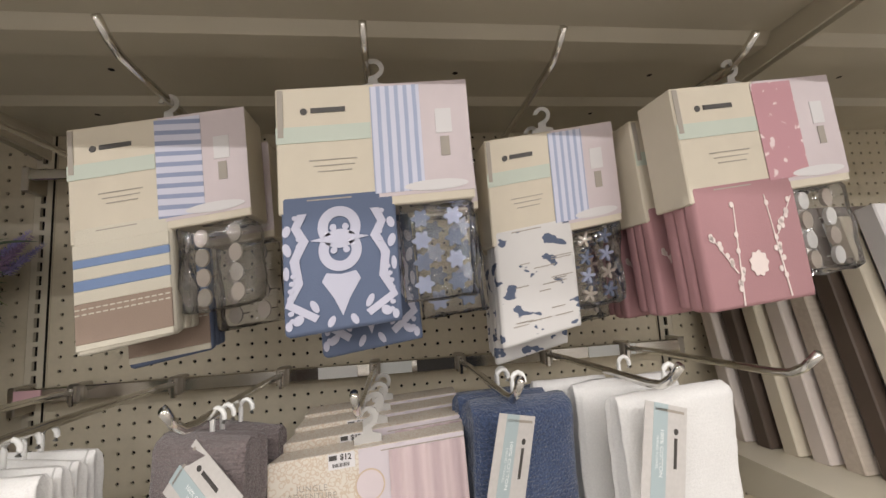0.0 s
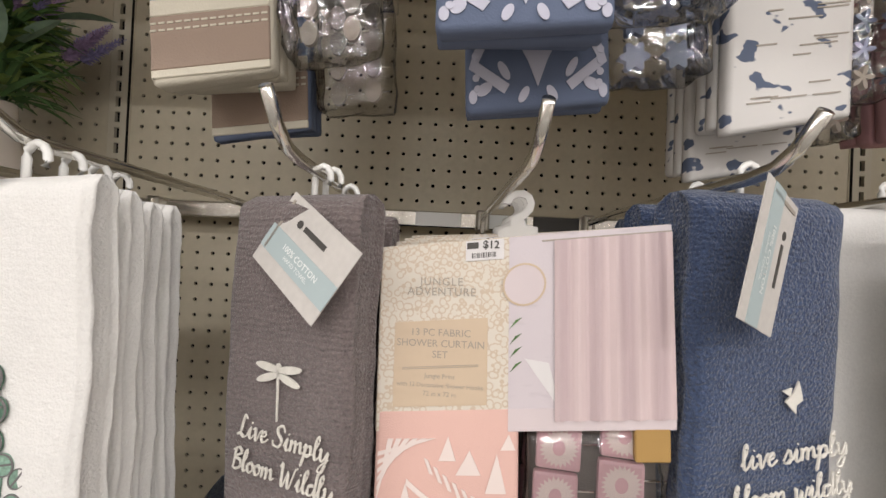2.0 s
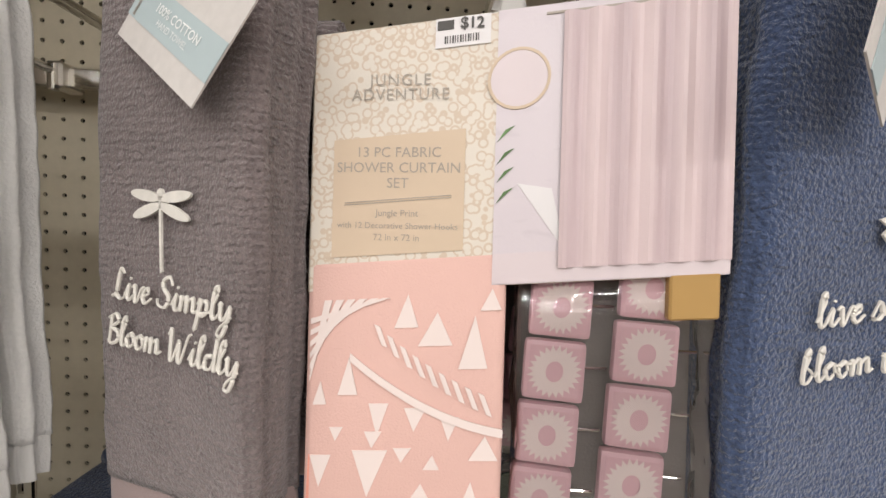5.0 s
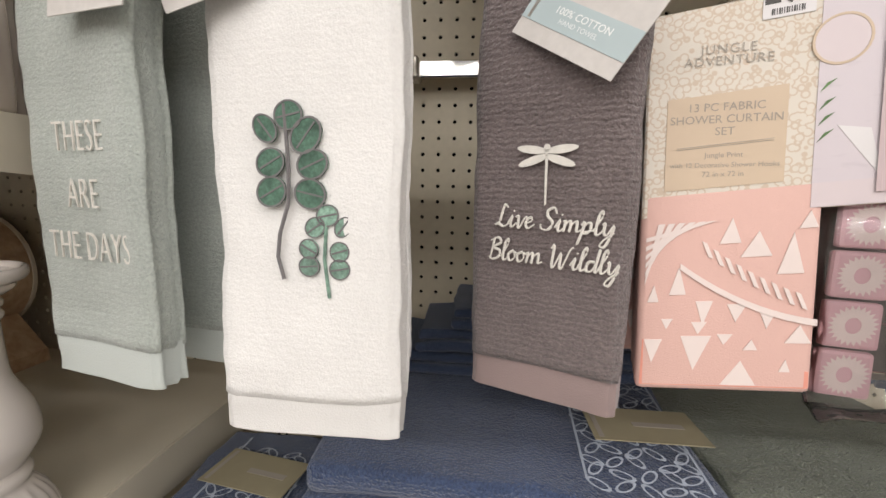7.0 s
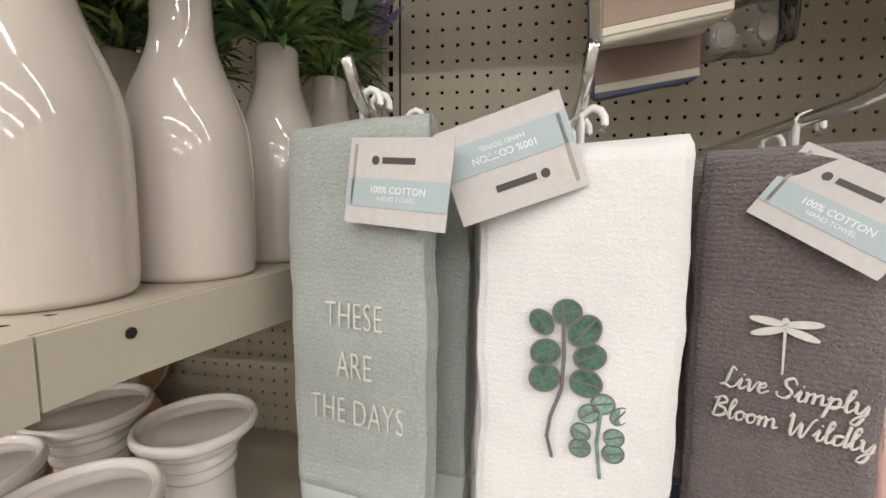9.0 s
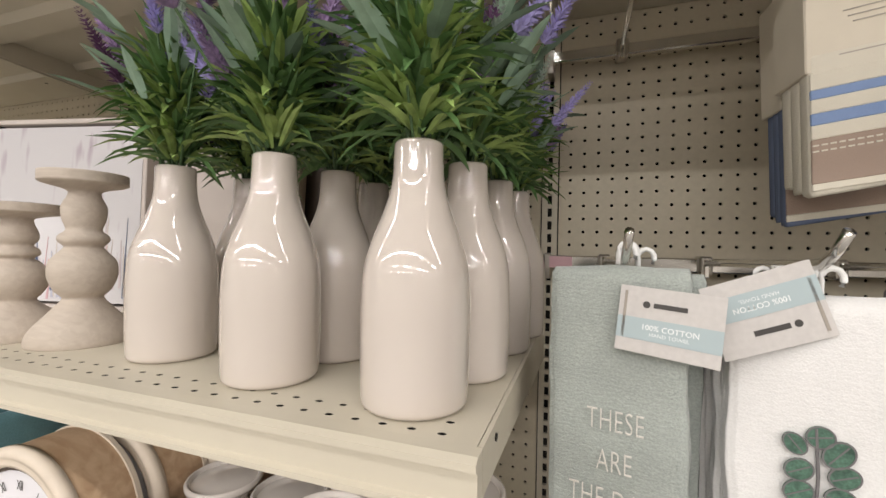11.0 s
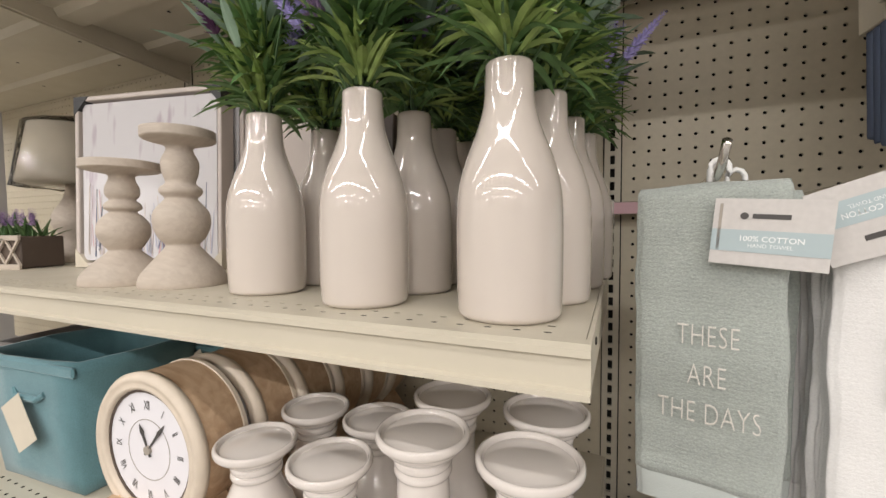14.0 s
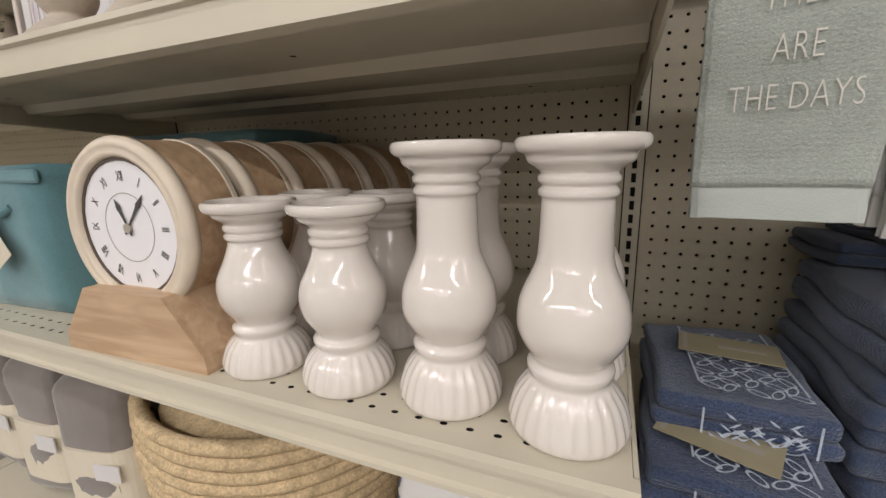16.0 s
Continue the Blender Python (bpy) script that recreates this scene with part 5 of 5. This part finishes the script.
# ---------------------------------------------------------------- framed canvas and pictures on the shelf
def framed_canvas(m, w, h, label, front, d=0.038):
    o = thing("framed_canvas", m, label, "picture", "framed pictures")
    part("canvas", box(-w / 2 + 0.016, w / 2 - 0.016, 0.006, d - 0.004, 0.016, h - 0.016), front, o, "printed canvas")
    for nm, b in (("frame_side", (-w / 2, -w / 2 + 0.010, 0, d, 0, h)), ("frame_side", (w / 2 - 0.010, w / 2, 0, d, 0, h)), ("frame_rail", (-w / 2 + 0.0101, w / 2 - 0.0101, 0, d, 0, 0.010)), ("frame_rail", (-w / 2 + 0.0101, w / 2 - 0.0101, 0, d, h - 0.010, h))):
        part(nm, box(*b, 0.0015), FRAME_W, o)
    c = 0.042
    for sx in (-1, 1):
        for top in (0, 1):
            x, z, s = sx * (w / 2 + 0.0008), (h if top else 0), (-1 if top else 1)
            part("card_corner", outline([(x, z), (x - sx * c, z), (x, z + s * c)], d + 0.002, y=-0.0014), BLACK if top else CARD, o, "card corner guard")
    return o


def streak(parent, w, h, rng):
    for i in range(90):
        x = rng.uniform(-w / 2 + 0.03, w / 2 - 0.03)
        z0 = 0.02 + rng.uniform(0, 0.03)
        l = rng.uniform(0.03, 0.20) * (0.6 + 0.8 * abs(x) / w)
        t = rng.uniform(0.0008, 0.0028)
        lean = rng.uniform(-0.01, 0.01)
        plate("brush_stroke", [(x - t, z0), (x + t, z0), (x + lean + t * 0.3, z0 + l), (x + lean - t * 0.3, z0 + l)], 0.0052, rng.choice((ROOM, SLATE, LILAC, FRAME_W, ROSE_TILE)), parent)


CW, CHh = 0.397, 0.395
fc = framed_canvas(pose(-0.998, -0.302, S_UP + 0.002, -2, 0, 11), CW, CHh, "pale framed canvas of lavender stalks leaning on the shelf", CANVAS)
streak(fc, CW, CHh, random.Random(2))
for k in range(3):
    framed_canvas(pose(-0.985 + 0.02 * k, -0.255 + 0.045 * k, S_UP + 0.002, -2, 0, 10), CW, CHh, "pale framed canvas stacked behind another", CANVAS)
for k in range(3):
    o = thing("picture_frame", pose(-0.66 + 0.050 * k, -0.235 + 0.045 * k, S_UP + 0.001, -4, 0, 4), "pale wooden picture frame standing behind the vases", "picture", "framed pictures")
    part("frame_body", box(-0.10, 0.10, 0, 0.03, 0, 0.33, 0.003), (FRAME_W, WOOD_GREY, FRAME_B)[k], o)

# lamp shades wrapped in film and a lavender crate
for x, y in ((-1.22, -0.15), (-1.46, -0.22)):
    o = thing("lamp_shade", pose(x, y, S_UP), "beige lamp shade wrapped in clear film", "lamp shade", "lamp shades")
    part("lamp_foot", lathe(smooth_profile([(0.05, 0), (0.055, 0.02), (0.03, 0.06), (0.05, 0.12), (0.02, 0.18), (0.012, 0.23)], 4), 28), WOOD_GREY, o, smooth=True)
    part("shade", lathe([(0.115, 0.22), (0.085, 0.38), (0.084, 0.38), (0.113, 0.221)], 40), CARD, o, smooth=True)
    bm = lathe([(0.124, 0.21), (0.120, 0.24), (0.096, 0.385), (0.06, 0.40)], 28)
    wobble(bm, 0.008, 22, x)
    part("film_wrap", bm, FILM, o, "clear film wrap", smooth=True)
cr = thing("plant_crate", pose(-1.38, -0.37, S_UP, 0, 0, 10), "small lattice wooden crate of artificial lavender", "planter")
part("crate_body", box(-0.085, 0.085, -0.045, 0.045, 0.0, 0.075, 0.003), FRAME_B, cr)
for z in (0.004, 0.071):
    part("crate_rail", box(-0.09, 0.09, -0.052, -0.046, z - 0.006, z + 0.006, 0.001), WOOD_GREY, cr)
for i in range(4):
    for s in (-1, 1):
        x = -0.066 + 0.044 * i
        part("lattice_slat", outline([(x - s * 0.022 - 0.003, 0.008), (x - s * 0.022 + 0.003, 0.008), (x + s * 0.022 + 0.003, 0.067), (x + s * 0.022 - 0.003, 0.067)], 0.004, y=-0.050 - 0.002 * (s > 0)), WOOD_GREY, cr)
rng = random.Random(5)
bm = bmesh.new()
for i in range(130):
    a, e = rng.uniform(0, 6.28), rng.uniform(0.3, 1.4)
    blade(bm, (rng.uniform(-0.075, 0.075), rng.uniform(-0.035, 0.035), 0.065), (math.cos(a) * math.cos(e), math.sin(a) * math.cos(e), math.sin(e)), rng.uniform(0.03, 0.075), 0.007, 0.5, rng)
part("crate_foliage", bm, LEAF_B, cr)
for i in range(12):
    part("flower_spike", spike(rng, 0.04, 0.008, 8), PURPLE, cr, at=pose(rng.uniform(-0.07, 0.07), rng.uniform(-0.03, 0.03), 0.10, rng.uniform(-20, 20), rng.uniform(-20, 20), 0))

# ---------------------------------------------------------------- glazed candle pillars
CS = [(0.046, 0.0), (0.0495, 0.003), (0.050, 0.012), (0.045, 0.026), (0.037, 0.036), (0.033, 0.040), (0.0355, 0.046), (0.0355, 0.050), (0.031, 0.054), (0.034, 0.060), (0.043, 0.074), (0.0465, 0.090), (0.044, 0.106), (0.036, 0.122), (0.030, 0.136), (0.0285, 0.144), (0.031, 0.147), (0.031, 0.151), (0.0285, 0.153), (0.031, 0.156), (0.031, 0.160), (0.030, 0.163),
      (0.040, 0.170), (0.042, 0.174), (0.0475, 0.176), (0.0500, 0.180), (0.0495, 0.185), (0.0465, 0.1865), (0.0445, 0.1845), (0.0435, 0.1815)]
CT = [(0.047, 0.0), (0.0510, 0.003), (0.0515, 0.012), (0.046, 0.030), (0.038, 0.042), (0.034, 0.047), (0.0365, 0.053), (0.0365, 0.058), (0.032, 0.062), (0.036, 0.068), (0.045, 0.084), (0.0465, 0.098), (0.0435, 0.115), (0.034, 0.136), (0.0300, 0.150), (0.0285, 0.184), (0.0285, 0.192), (0.0310, 0.195), (0.0310, 0.199), (0.0285, 0.202), (0.0315, 0.205), (0.0315, 0.209), (0.0300, 0.212),
      (0.040, 0.219), (0.042, 0.224), (0.0480, 0.227), (0.0505, 0.231), (0.0500, 0.236), (0.0470, 0.2375), (0.0450, 0.2355), (0.0440, 0.2325)]


def pillar(prof, m, label):
    prof = [(r * 1.0, z * 1.057) for r, z in prof]
    o = thing("candle_pillar", m, label, "candle holder", "ceramic candle pillars")
    part("pillar", lathe(smooth_profile(prof, 3), 104, flutes=(0.007, prof[4][1] + 0.001, 26, 0.020)), WHITE_CER, o, smooth=True)
    t = prof[-1]
    part("dish", lathe([(t[0] + 0.0005, t[1] - 0.001), (t[0] - 0.002, t[1] + 0.0004), (0.002, t[1] + 0.0004)], 40), WHITE_CER, o, "shallow candle dish", smooth=True)
    return o


ps = pillar(CS, pose(-0.335, -0.496, S_LOW), "short off-white glazed candle pillar with a fluted foot")
pt = pillar(CT, pose(-0.101, -0.498, S_LOW), "tall off-white glazed candle pillar with a fluted foot")
for x, y in ((-0.450, -0.499), (-0.340, -0.384), (-0.449, -0.388)):
    copy_thing(ps, pose(x, y, S_LOW, 0, 0, 40))
for x, y in ((-0.217, -0.488), (-0.103, -0.389), (-0.223, -0.387)):
    copy_thing(pt, pose(x, y, S_LOW, 0, 0, 70))

# ---------------------------------------------------------------- mantel clocks
def clock(m, label, full=True):
    o = thing("mantel_clock", m, label, "clock", "mantel clocks")
    R, cz, d = 0.107, 0.163, 0.066
    fl = Matrix.Translation((0, 0, cz)) @ Matrix.Rotation(math.pi / 2, 4, "X")
    bm = lathe([(R - 0.014, 0.002), (R - 0.004, 0.003), (R - 0.002, -0.006), (R - 0.002, -d)], 64)
    bm.transform(fl)
    part("drum", bm, WOOD_CLOCK, o, "light wood drum case", smooth=False)
    bm = lathe([(R - 0.005, -0.004), (R + 0.001, -0.003), (R + 0.002, 0.006), (R - 0.004, 0.012), (R - 0.010, 0.012), (R - 0.013, 0.009), (R - 0.016, 0.012), (R - 0.021, 0.010), (R - 0.023, 0.003), (R - 0.023, 0.0025)], 64)
    bm.transform(fl)
    part("rim", bm, WOOD_RIM, o, "distressed cream rim", smooth=True)
    for i in range(0, 2):
        bm = lathe([(R - 0.003, -d - 0.004 + i * 0), (R, -d - 0.002), (R, -d + 0.004), (R - 0.003, -d + 0.005)], 64)
        bm.transform(fl)
    part("back_rim", bm, WOOD_RIM, o)
    base = bmesh.new()
    pts = [(-0.126, 0), (0.126, 0), (0.124, 0.022), (0.118, 0.028), (0.115, 0.032), (0.070, 0.088), (-0.070, 0.088), (-0.115, 0.032), (-0.118, 0.028), (-0.124, 0.022)]
    base = outline(pts, d + 0.020, y=-0.030)
    part("foot", base, WOOD_CLOCK, o, "stepped wooden foot")
    if full:
        fr = R - 0.023
        bm = lathe([(fr, 0.0030), (fr - 0.0005, 0.0042)], 48)
        bm.transform(fl)
        face = part("face", bm, FACE, o, "white dial with roman numerals")
        bm = ring_plate(0, cz, fr - 0.003, fr + 0.0005, 0.002, y=-0.0060)
        part("inner_ring", bm, FRAME_B, face)
        part("chapter_ring", ring_plate(0, cz, fr * 0.50, fr * 0.512, 0.0003, y=-0.0046), INK_S, face)
        for k, s in enumerate(("XII", "I", "II", "III", "IIII", "V", "VI", "VII", "VIII", "IX", "X", "XI")):
            a = math.radians(30 * k)
            n = lettering(s, 0.0140, fr * 0.74 * math.sin(a), -0.0048, cz + fr * 0.74 * math.cos(a), INK, face, turn=30 * k, spacing=0.85)
            n.scale = (0.8, 1, 1.25)
        for nm, ang, ln, wd in (("hour_hand", -24, 0.038, 0.0017), ("minute_hand", 41, 0.054, 0.0015)):
            pts = [(-wd, -0.010), (wd, -0.010), (wd * 0.6, 0), (wd * 1.3, ln * 0.6), (wd * 2.4, ln * 0.68), (0, ln), (-wd * 2.4, ln * 0.68), (-wd * 1.3, ln * 0.6), (-wd * 0.6, 0)]
            part(nm, outline(pts, 0.0008, y=0), INK, face, at=Matrix.Translation((0, -0.0064, cz)) @ Matrix.Rotation(math.radians(ang), 4, "Y"))
        bm = lathe([(0.006, 0.004), (0.006, 0.008)], 16)
        bm.transform(fl)
        part("hub", bm, INK_S, face)
    return o


clock(pose(-0.618, -0.526, S_LOW, 0, 0, 2), "round wooden mantel clock with roman numerals on a stepped foot")
c2 = clock(pose(-0.612, -0.434, S_LOW, 0, 0, 2), "round wooden mantel clock standing in a row behind another", True)
for k in range(1, 5):
    copy_thing(c2, pose(-0.612 + 0.008 * k, -0.434 + 0.082 * k, S_LOW, 0, 0, 2))

# ---------------------------------------------------------------- fabric bins
def bin_box(m, w, d, h, mat, label):
    o = thing("storage_bin", m, label, "storage bin", "fabric storage bins")
    bm = bmesh.new()
    lo, hi = 0.86, 1.0
    t = 0.006
    n = 10
    rings = []
    for k in range(n + 1):
        v = k / n
        s = lo + (hi - lo) * v
        rings.append([bm.verts.new((sx * w / 2 * s, sy * d / 2 * s, v * h)) for sx, sy in ((-1, -1), (-.5, -1.02), (0, -1.03), (.5, -1.02), (1, -1), (1.02, 0), (1, 1), (0, 1.02), (-1, 1), (-1.02, 0))])
    for k in range(n, 1, -1):
        v = k / n
        s = (lo + (hi - lo) * v)
        rings.append([bm.verts.new((sx * (w / 2 * s - t), sy * (d / 2 * s - t), v * h)) for sx, sy in ((-1, -1), (-.5, -1.02), (0, -1.03), (.5, -1.02), (1, -1), (1.02, 0), (1, 1), (0, 1.02), (-1, 1), (-1.02, 0))])
    q = len(rings[0])
    for a, b in zip(rings, rings[1:]):
        for i in range(q):
            bm.faces.new((a[i], a[(i + 1) % q], b[(i + 1) % q], b[i]))
    bm.faces.new(rings[0][::-1])
    bm.faces.new(rings[-1])
    wobble(bm, 0.006, 9, w * 7)
    part("bin_body", bm, mat, o, smooth=True)
    part("rim_band", box(-w / 2 * 0.99, w / 2 * 0.99, -d / 2 * 1.04, -d / 2 * 0.985, h * 0.90, h * 0.985, 0.004), mat, o)
    hd = tube([(-0.045, -d / 2 * 0.97, h * 0.74), (-0.03, -d / 2 * 1.02, h * 0.70), (0.03, -d / 2 * 1.02, h * 0.70), (0.045, -d / 2 * 0.97, h * 0.74)], 0.006, 8)
    part("handle", hd, mat, o, "stitched fabric handle")
    part("paper_tag", outline(rect(-0.032, 0.032, -0.045, 0.045), 0.0008), CARD, o, "cream card tag", at=pose(-0.005, -d / 2 - 0.012, h * 0.52, 0, -32, 0))
    return o


bin_box(pose(-1.005, -0.400, S_LOW, 0, 0, 4), 0.28, 0.22, 0.240, TEAL, "teal felt storage bin with a paper tag")
bin_box(pose(-0.86, -0.15, S_LOW, 0, 0, 2), 0.38, 0.24, 0.295, TEAL, "teal felt storage bin behind another")
bin_box(pose(-1.25, -0.33, S_LOW, 0, 0, 8), 0.15, 0.22, 0.22, GREYFAB, "dark grey felt storage bin")

# ---------------------------------------------------------------- bottom shelf: basket and blankets
bk = thing("woven_basket", pose(-0.60, -0.345, 0.4805), "natural woven fibre basket of coiled rope", "basket")
for k in range(14):
    r = 0.165 + 0.030 * math.sin(k / 12 * 1.9)
    pts = [(r * 1.22 * math.cos(2 * math.pi * i / 48), r * math.sin(2 * math.pi * i / 48), 0.012 + 0.0195 * k + 0.006 * math.cos(2 * math.pi * i / 48 * 2)) for i in range(49)]
    coil = tube(pts, 0.0115, 7)
    wobble(coil, 0.003, 30, 2)
    part("coil", coil, JUTE, bk, smooth=True)
part("basket_floor", lathe([(0.20, 0.0), (0.20, 0.01)], 32), JUTE, bk)
part("basket_lid", lathe([(0.165, 0.02), (0.180, 0.255), (0.10, 0.268), (0.02, 0.272)], 32), JUTE, bk, smooth=True)


def roll_blanket(m, label):
    o = thing("folded_blanket", m, label, "blanket", "folded blankets")
    bm = box(-0.075, 0.075, -0.09, 0.09, 0, 0.29, 0.045, seg=4)
    bmesh.ops.subdivide_edges(bm, edges=bm.edges[:], cuts=2, use_grid_fill=True)
    wobble(bm, 0.012, 10, m.translation.x * 9)
    part("plush", bm, GREYFAB, o, smooth=True)
    band = lathe([(1.0, 0.05), (1.0, 0.17)], 40)
    for v in band.verts:
        r = math.hypot(v.co.x, v.co.y)
        c, s = v.co.x / r, v.co.y / r
        v.co.x, v.co.y = 0.080 * math.copysign(abs(c) ** 0.5, c), 0.096 * math.copysign(abs(s) ** 0.5, s)
    part("paper_band", band, CARD, o, "cream printed paper band")
    part("band_label", box(0.01, 0.06, -0.0985, -0.0965, 0.12, 0.15), PHOTO_WHITE, o)
    return o


for i, x in enumerate((-0.86, -1.04, -1.20)):
    roll_blanket(pose(x, -0.44 + 0.01 * i, 0.481, 0, 0, 12 - 6 * i), "grey plush blanket in a cream paper band")
for i, (x, m_) in enumerate(((-0.235, ABSTRACT), (-0.09, GREYFAB))):
    o = thing("folded_blanket", pose(x, -0.35, 0.481), ("dark and white dotted folded throw", "plain grey folded plush throw")[i], "blanket", "folded blankets")
    bm = box(-0.065, 0.065, -0.14, 0.14, 0, 0.27, 0.03, seg=3)
    bmesh.ops.subdivide_edges(bm, edges=bm.edges[:], cuts=2, use_grid_fill=True)
    wobble(bm, 0.01, 12, i)
    part("cloth", bm, m_, o, smooth=True)

# ---------------------------------------------------------------- folded bath towels under the hooks
def folded_towel(m, w, d, t, mat, label, band=True, seed=1.0, tag=None):
    """A bath towel folded in layers, round at its folded front, with a woven leaf band."""
    o = thing("bath_towel", m, label, "towel", "folded bath towels")
    bm = bmesh.new()
    for k in range(2):
        box(-w / 2 + 0.004 * k, w / 2 - 0.003 * k, -d / 2 + 0.006 * k, d / 2, t * (0.02 + 0.49 * k), t * (0.50 + 0.49 * k), t * 0.22, bm, 4)
    bmesh.ops.subdivide_edges(bm, edges=[e for e in bm.edges if e.calc_length() > 0.04], cuts=6, use_grid_fill=True)
    wobble(bm, 0.010, 9, seed)
    wobble(bm, 0.003, 32, seed)
    for v in bm.verts:
        v.co.z = max(v.co.z, 0.0)
    part("cloth", bm, mat, o, smooth=True)
    if band:
        rng = random.Random(int(seed * 10))
        x0, x1 = w / 2 - 0.125, w / 2 - 0.025
        for x in (x0, x1):
            plate("woven_line", rect(x - 0.001, x + 0.001, t * 0.12, t * 0.92), -d / 2 - 0.006, WEAVE, o)
            part("woven_line", box(x - 0.001, x + 0.001, -d / 2 + 0.03, d / 2 - 0.03, t + 0.0075, t + 0.0085), WEAVE, o)
        bm = bmesh.new()
        rows = int((d - 0.06) / 0.017)
        for i in range(rows * 5):
            u, v = x0 + (x1 - x0) * (i % 5 + 0.5 + rng.uniform(-.2, .2)) / 5, -d / 2 + 0.022 + 0.017 * (i // 5) + rng.uniform(-.004, .004)
            a = (0.7 if (i % 5 + i // 5) % 2 else -0.7) + rng.uniform(-.35, .35)
            c, s = math.cos(a), math.sin(a)
            rims = []
            for g in (1.0, 0.72):
                rims.append([bm.verts.new((u + g * (0.0115 * c * math.cos(b) - 0.0052 * s * math.sin(b)), v + g * (0.0115 * s * math.cos(b) + 0.0052 * c * math.sin(b)), t + 0.009 + 0.00002 * i))
                             for b in (math.pi * j / 6 for j in range(12))])
            for j in range(12):
                bm.faces.new((rims[0][j], rims[0][(j + 1) % 12], rims[1][(j + 1) % 12], rims[1][j]))
        part("woven_pattern", bm, WEAVE, o, "pale woven leaf pattern")["kind"] = "stuff"
        bm = bmesh.new()
        for i in range(40):
            u, v = rng.uniform(x0 + 0.01, x1 - 0.01), rng.uniform(t * 0.2, t * 0.85)
            a = rng.choice((0.6, -0.6))
            outline([(u + 0.0065 * p * math.cos(a), v + 0.0065 * p * math.sin(a) + 0.0016 * r) for p, r in ((-1, 0), (0, 1), (1, 0), (0, -1))], 0.0005, bm, -d / 2 - 0.0065 - 0.00006 * i)
        part("woven_pattern", bm, WEAVE, o)["kind"] = "stuff"
    if tag:
        g = part("paper_tag", box(-0.055, 0.055, -0.030, 0.030, 0, 0.001), TAGCARD, o, "olive tan card tag", at=pose(tag[0], tag[1], t + 0.012, *tag[2:]))
        part("tag_print", box(-0.010, 0.040, -0.004, 0.004, 0.001, 0.0014), INK_S, g)
        part("tag_edge", box(-0.050, -0.045, -0.026, 0.026, 0.001, 0.0014), INK_S, g)
    return o


ZT = 0.7005
for k in range(3):
    folded_towel(pose(0.062 + 0.003 * k, (-0.285, -0.285, -0.265)[k], ZT + 0.047 * k, 0, 0, (-6, -4, 0)[k]), 0.172, (0.33, 0.33, 0.22)[k], 0.046, T_NAVY, "navy folded bath towel with a pale woven leaf band", True, 1.3 + k, (None, (-0.014, -0.098, 0, 0, -18), (0.008, 0.012, 0, 0, -8))[k])
for k in range(4):
    folded_towel(pose(0.362 + 0.003 * k, -0.210 - 0.006 * k, ZT + 0.061 * k, 0, 0, 3 - 2 * k), 0.385, 0.27, 0.060, T_NAVY if k == 3 else T_NAVYD, "navy folded bath towel with a woven leaf band", True, 4.3 + k, (0.136, -0.02, 0, 0, 5) if k == 3 else None)
for k in range(3):
    folded_towel(pose(0.40 + 0.02 * k, -0.085, ZT + 0.246 + 0.031 * k, 0, 0, 2), 0.40 - 0.05 * k, 0.15, 0.030, T_NAVYD, "dark navy folded towel at the back of the pile", False, 20.3 + k)
for k in range(4):
    folded_towel(pose(0.715, -0.205 + 0.004 * k, ZT + 0.054 * k, 0, 0, -2 + 2 * k), 0.30, 0.27, 0.053, T_OLIVE, "olive green folded bath towel", False, 8.3 + k)
folded_towel(pose(1.02, -0.205, ZT, 0, 0, 0), 0.26, 0.27, 0.055, CARD and T_OLIVE, "olive green folded bath towel at the end", False, 12.3)

# ---------------------------------------------------------------- framed pictures on the next bay's shelf
MATS = [FRAME_W, FRAME_B, CARD, FRAME_W, WOOD_GREY, FRAME_B, CARD, PHOTO_WHITE]
for k in range(8):
    o = thing("picture_frame", pose(1.46 + 0.012 * k, -0.115 - 0.040 * k, 1.1905, -11, 0, -2), "framed picture leaning in a row on the shelf", "picture", "leaning framed pictures")
    hh = 0.40 + 0.012 * (k % 3)
    part("frame_left", box(-0.22, -0.195, 0, 0.030, 0, hh, 0.002), MATS[k], o)
    part("frame_right", box(0.195, 0.22, 0, 0.030, 0, hh, 0.002), MATS[k], o)
    part("frame_top", box(-0.1949, 0.1949, 0, 0.030, hh - 0.025, hh, 0.002), MATS[k], o)
    part("frame_bottom", box(-0.1949, 0.1949, 0, 0.030, 0, 0.025, 0.002), MATS[k], o)
    part("backing", box(-0.195, 0.195, 0.014, 0.024, 0.025, hh - 0.025), PHOTO_WHITE, o)
    if k == 7:
        part("glass_pane", box(-0.195, 0.195, 0.006, 0.009, 0.025, hh - 0.025), FILM, o, "clear glass")
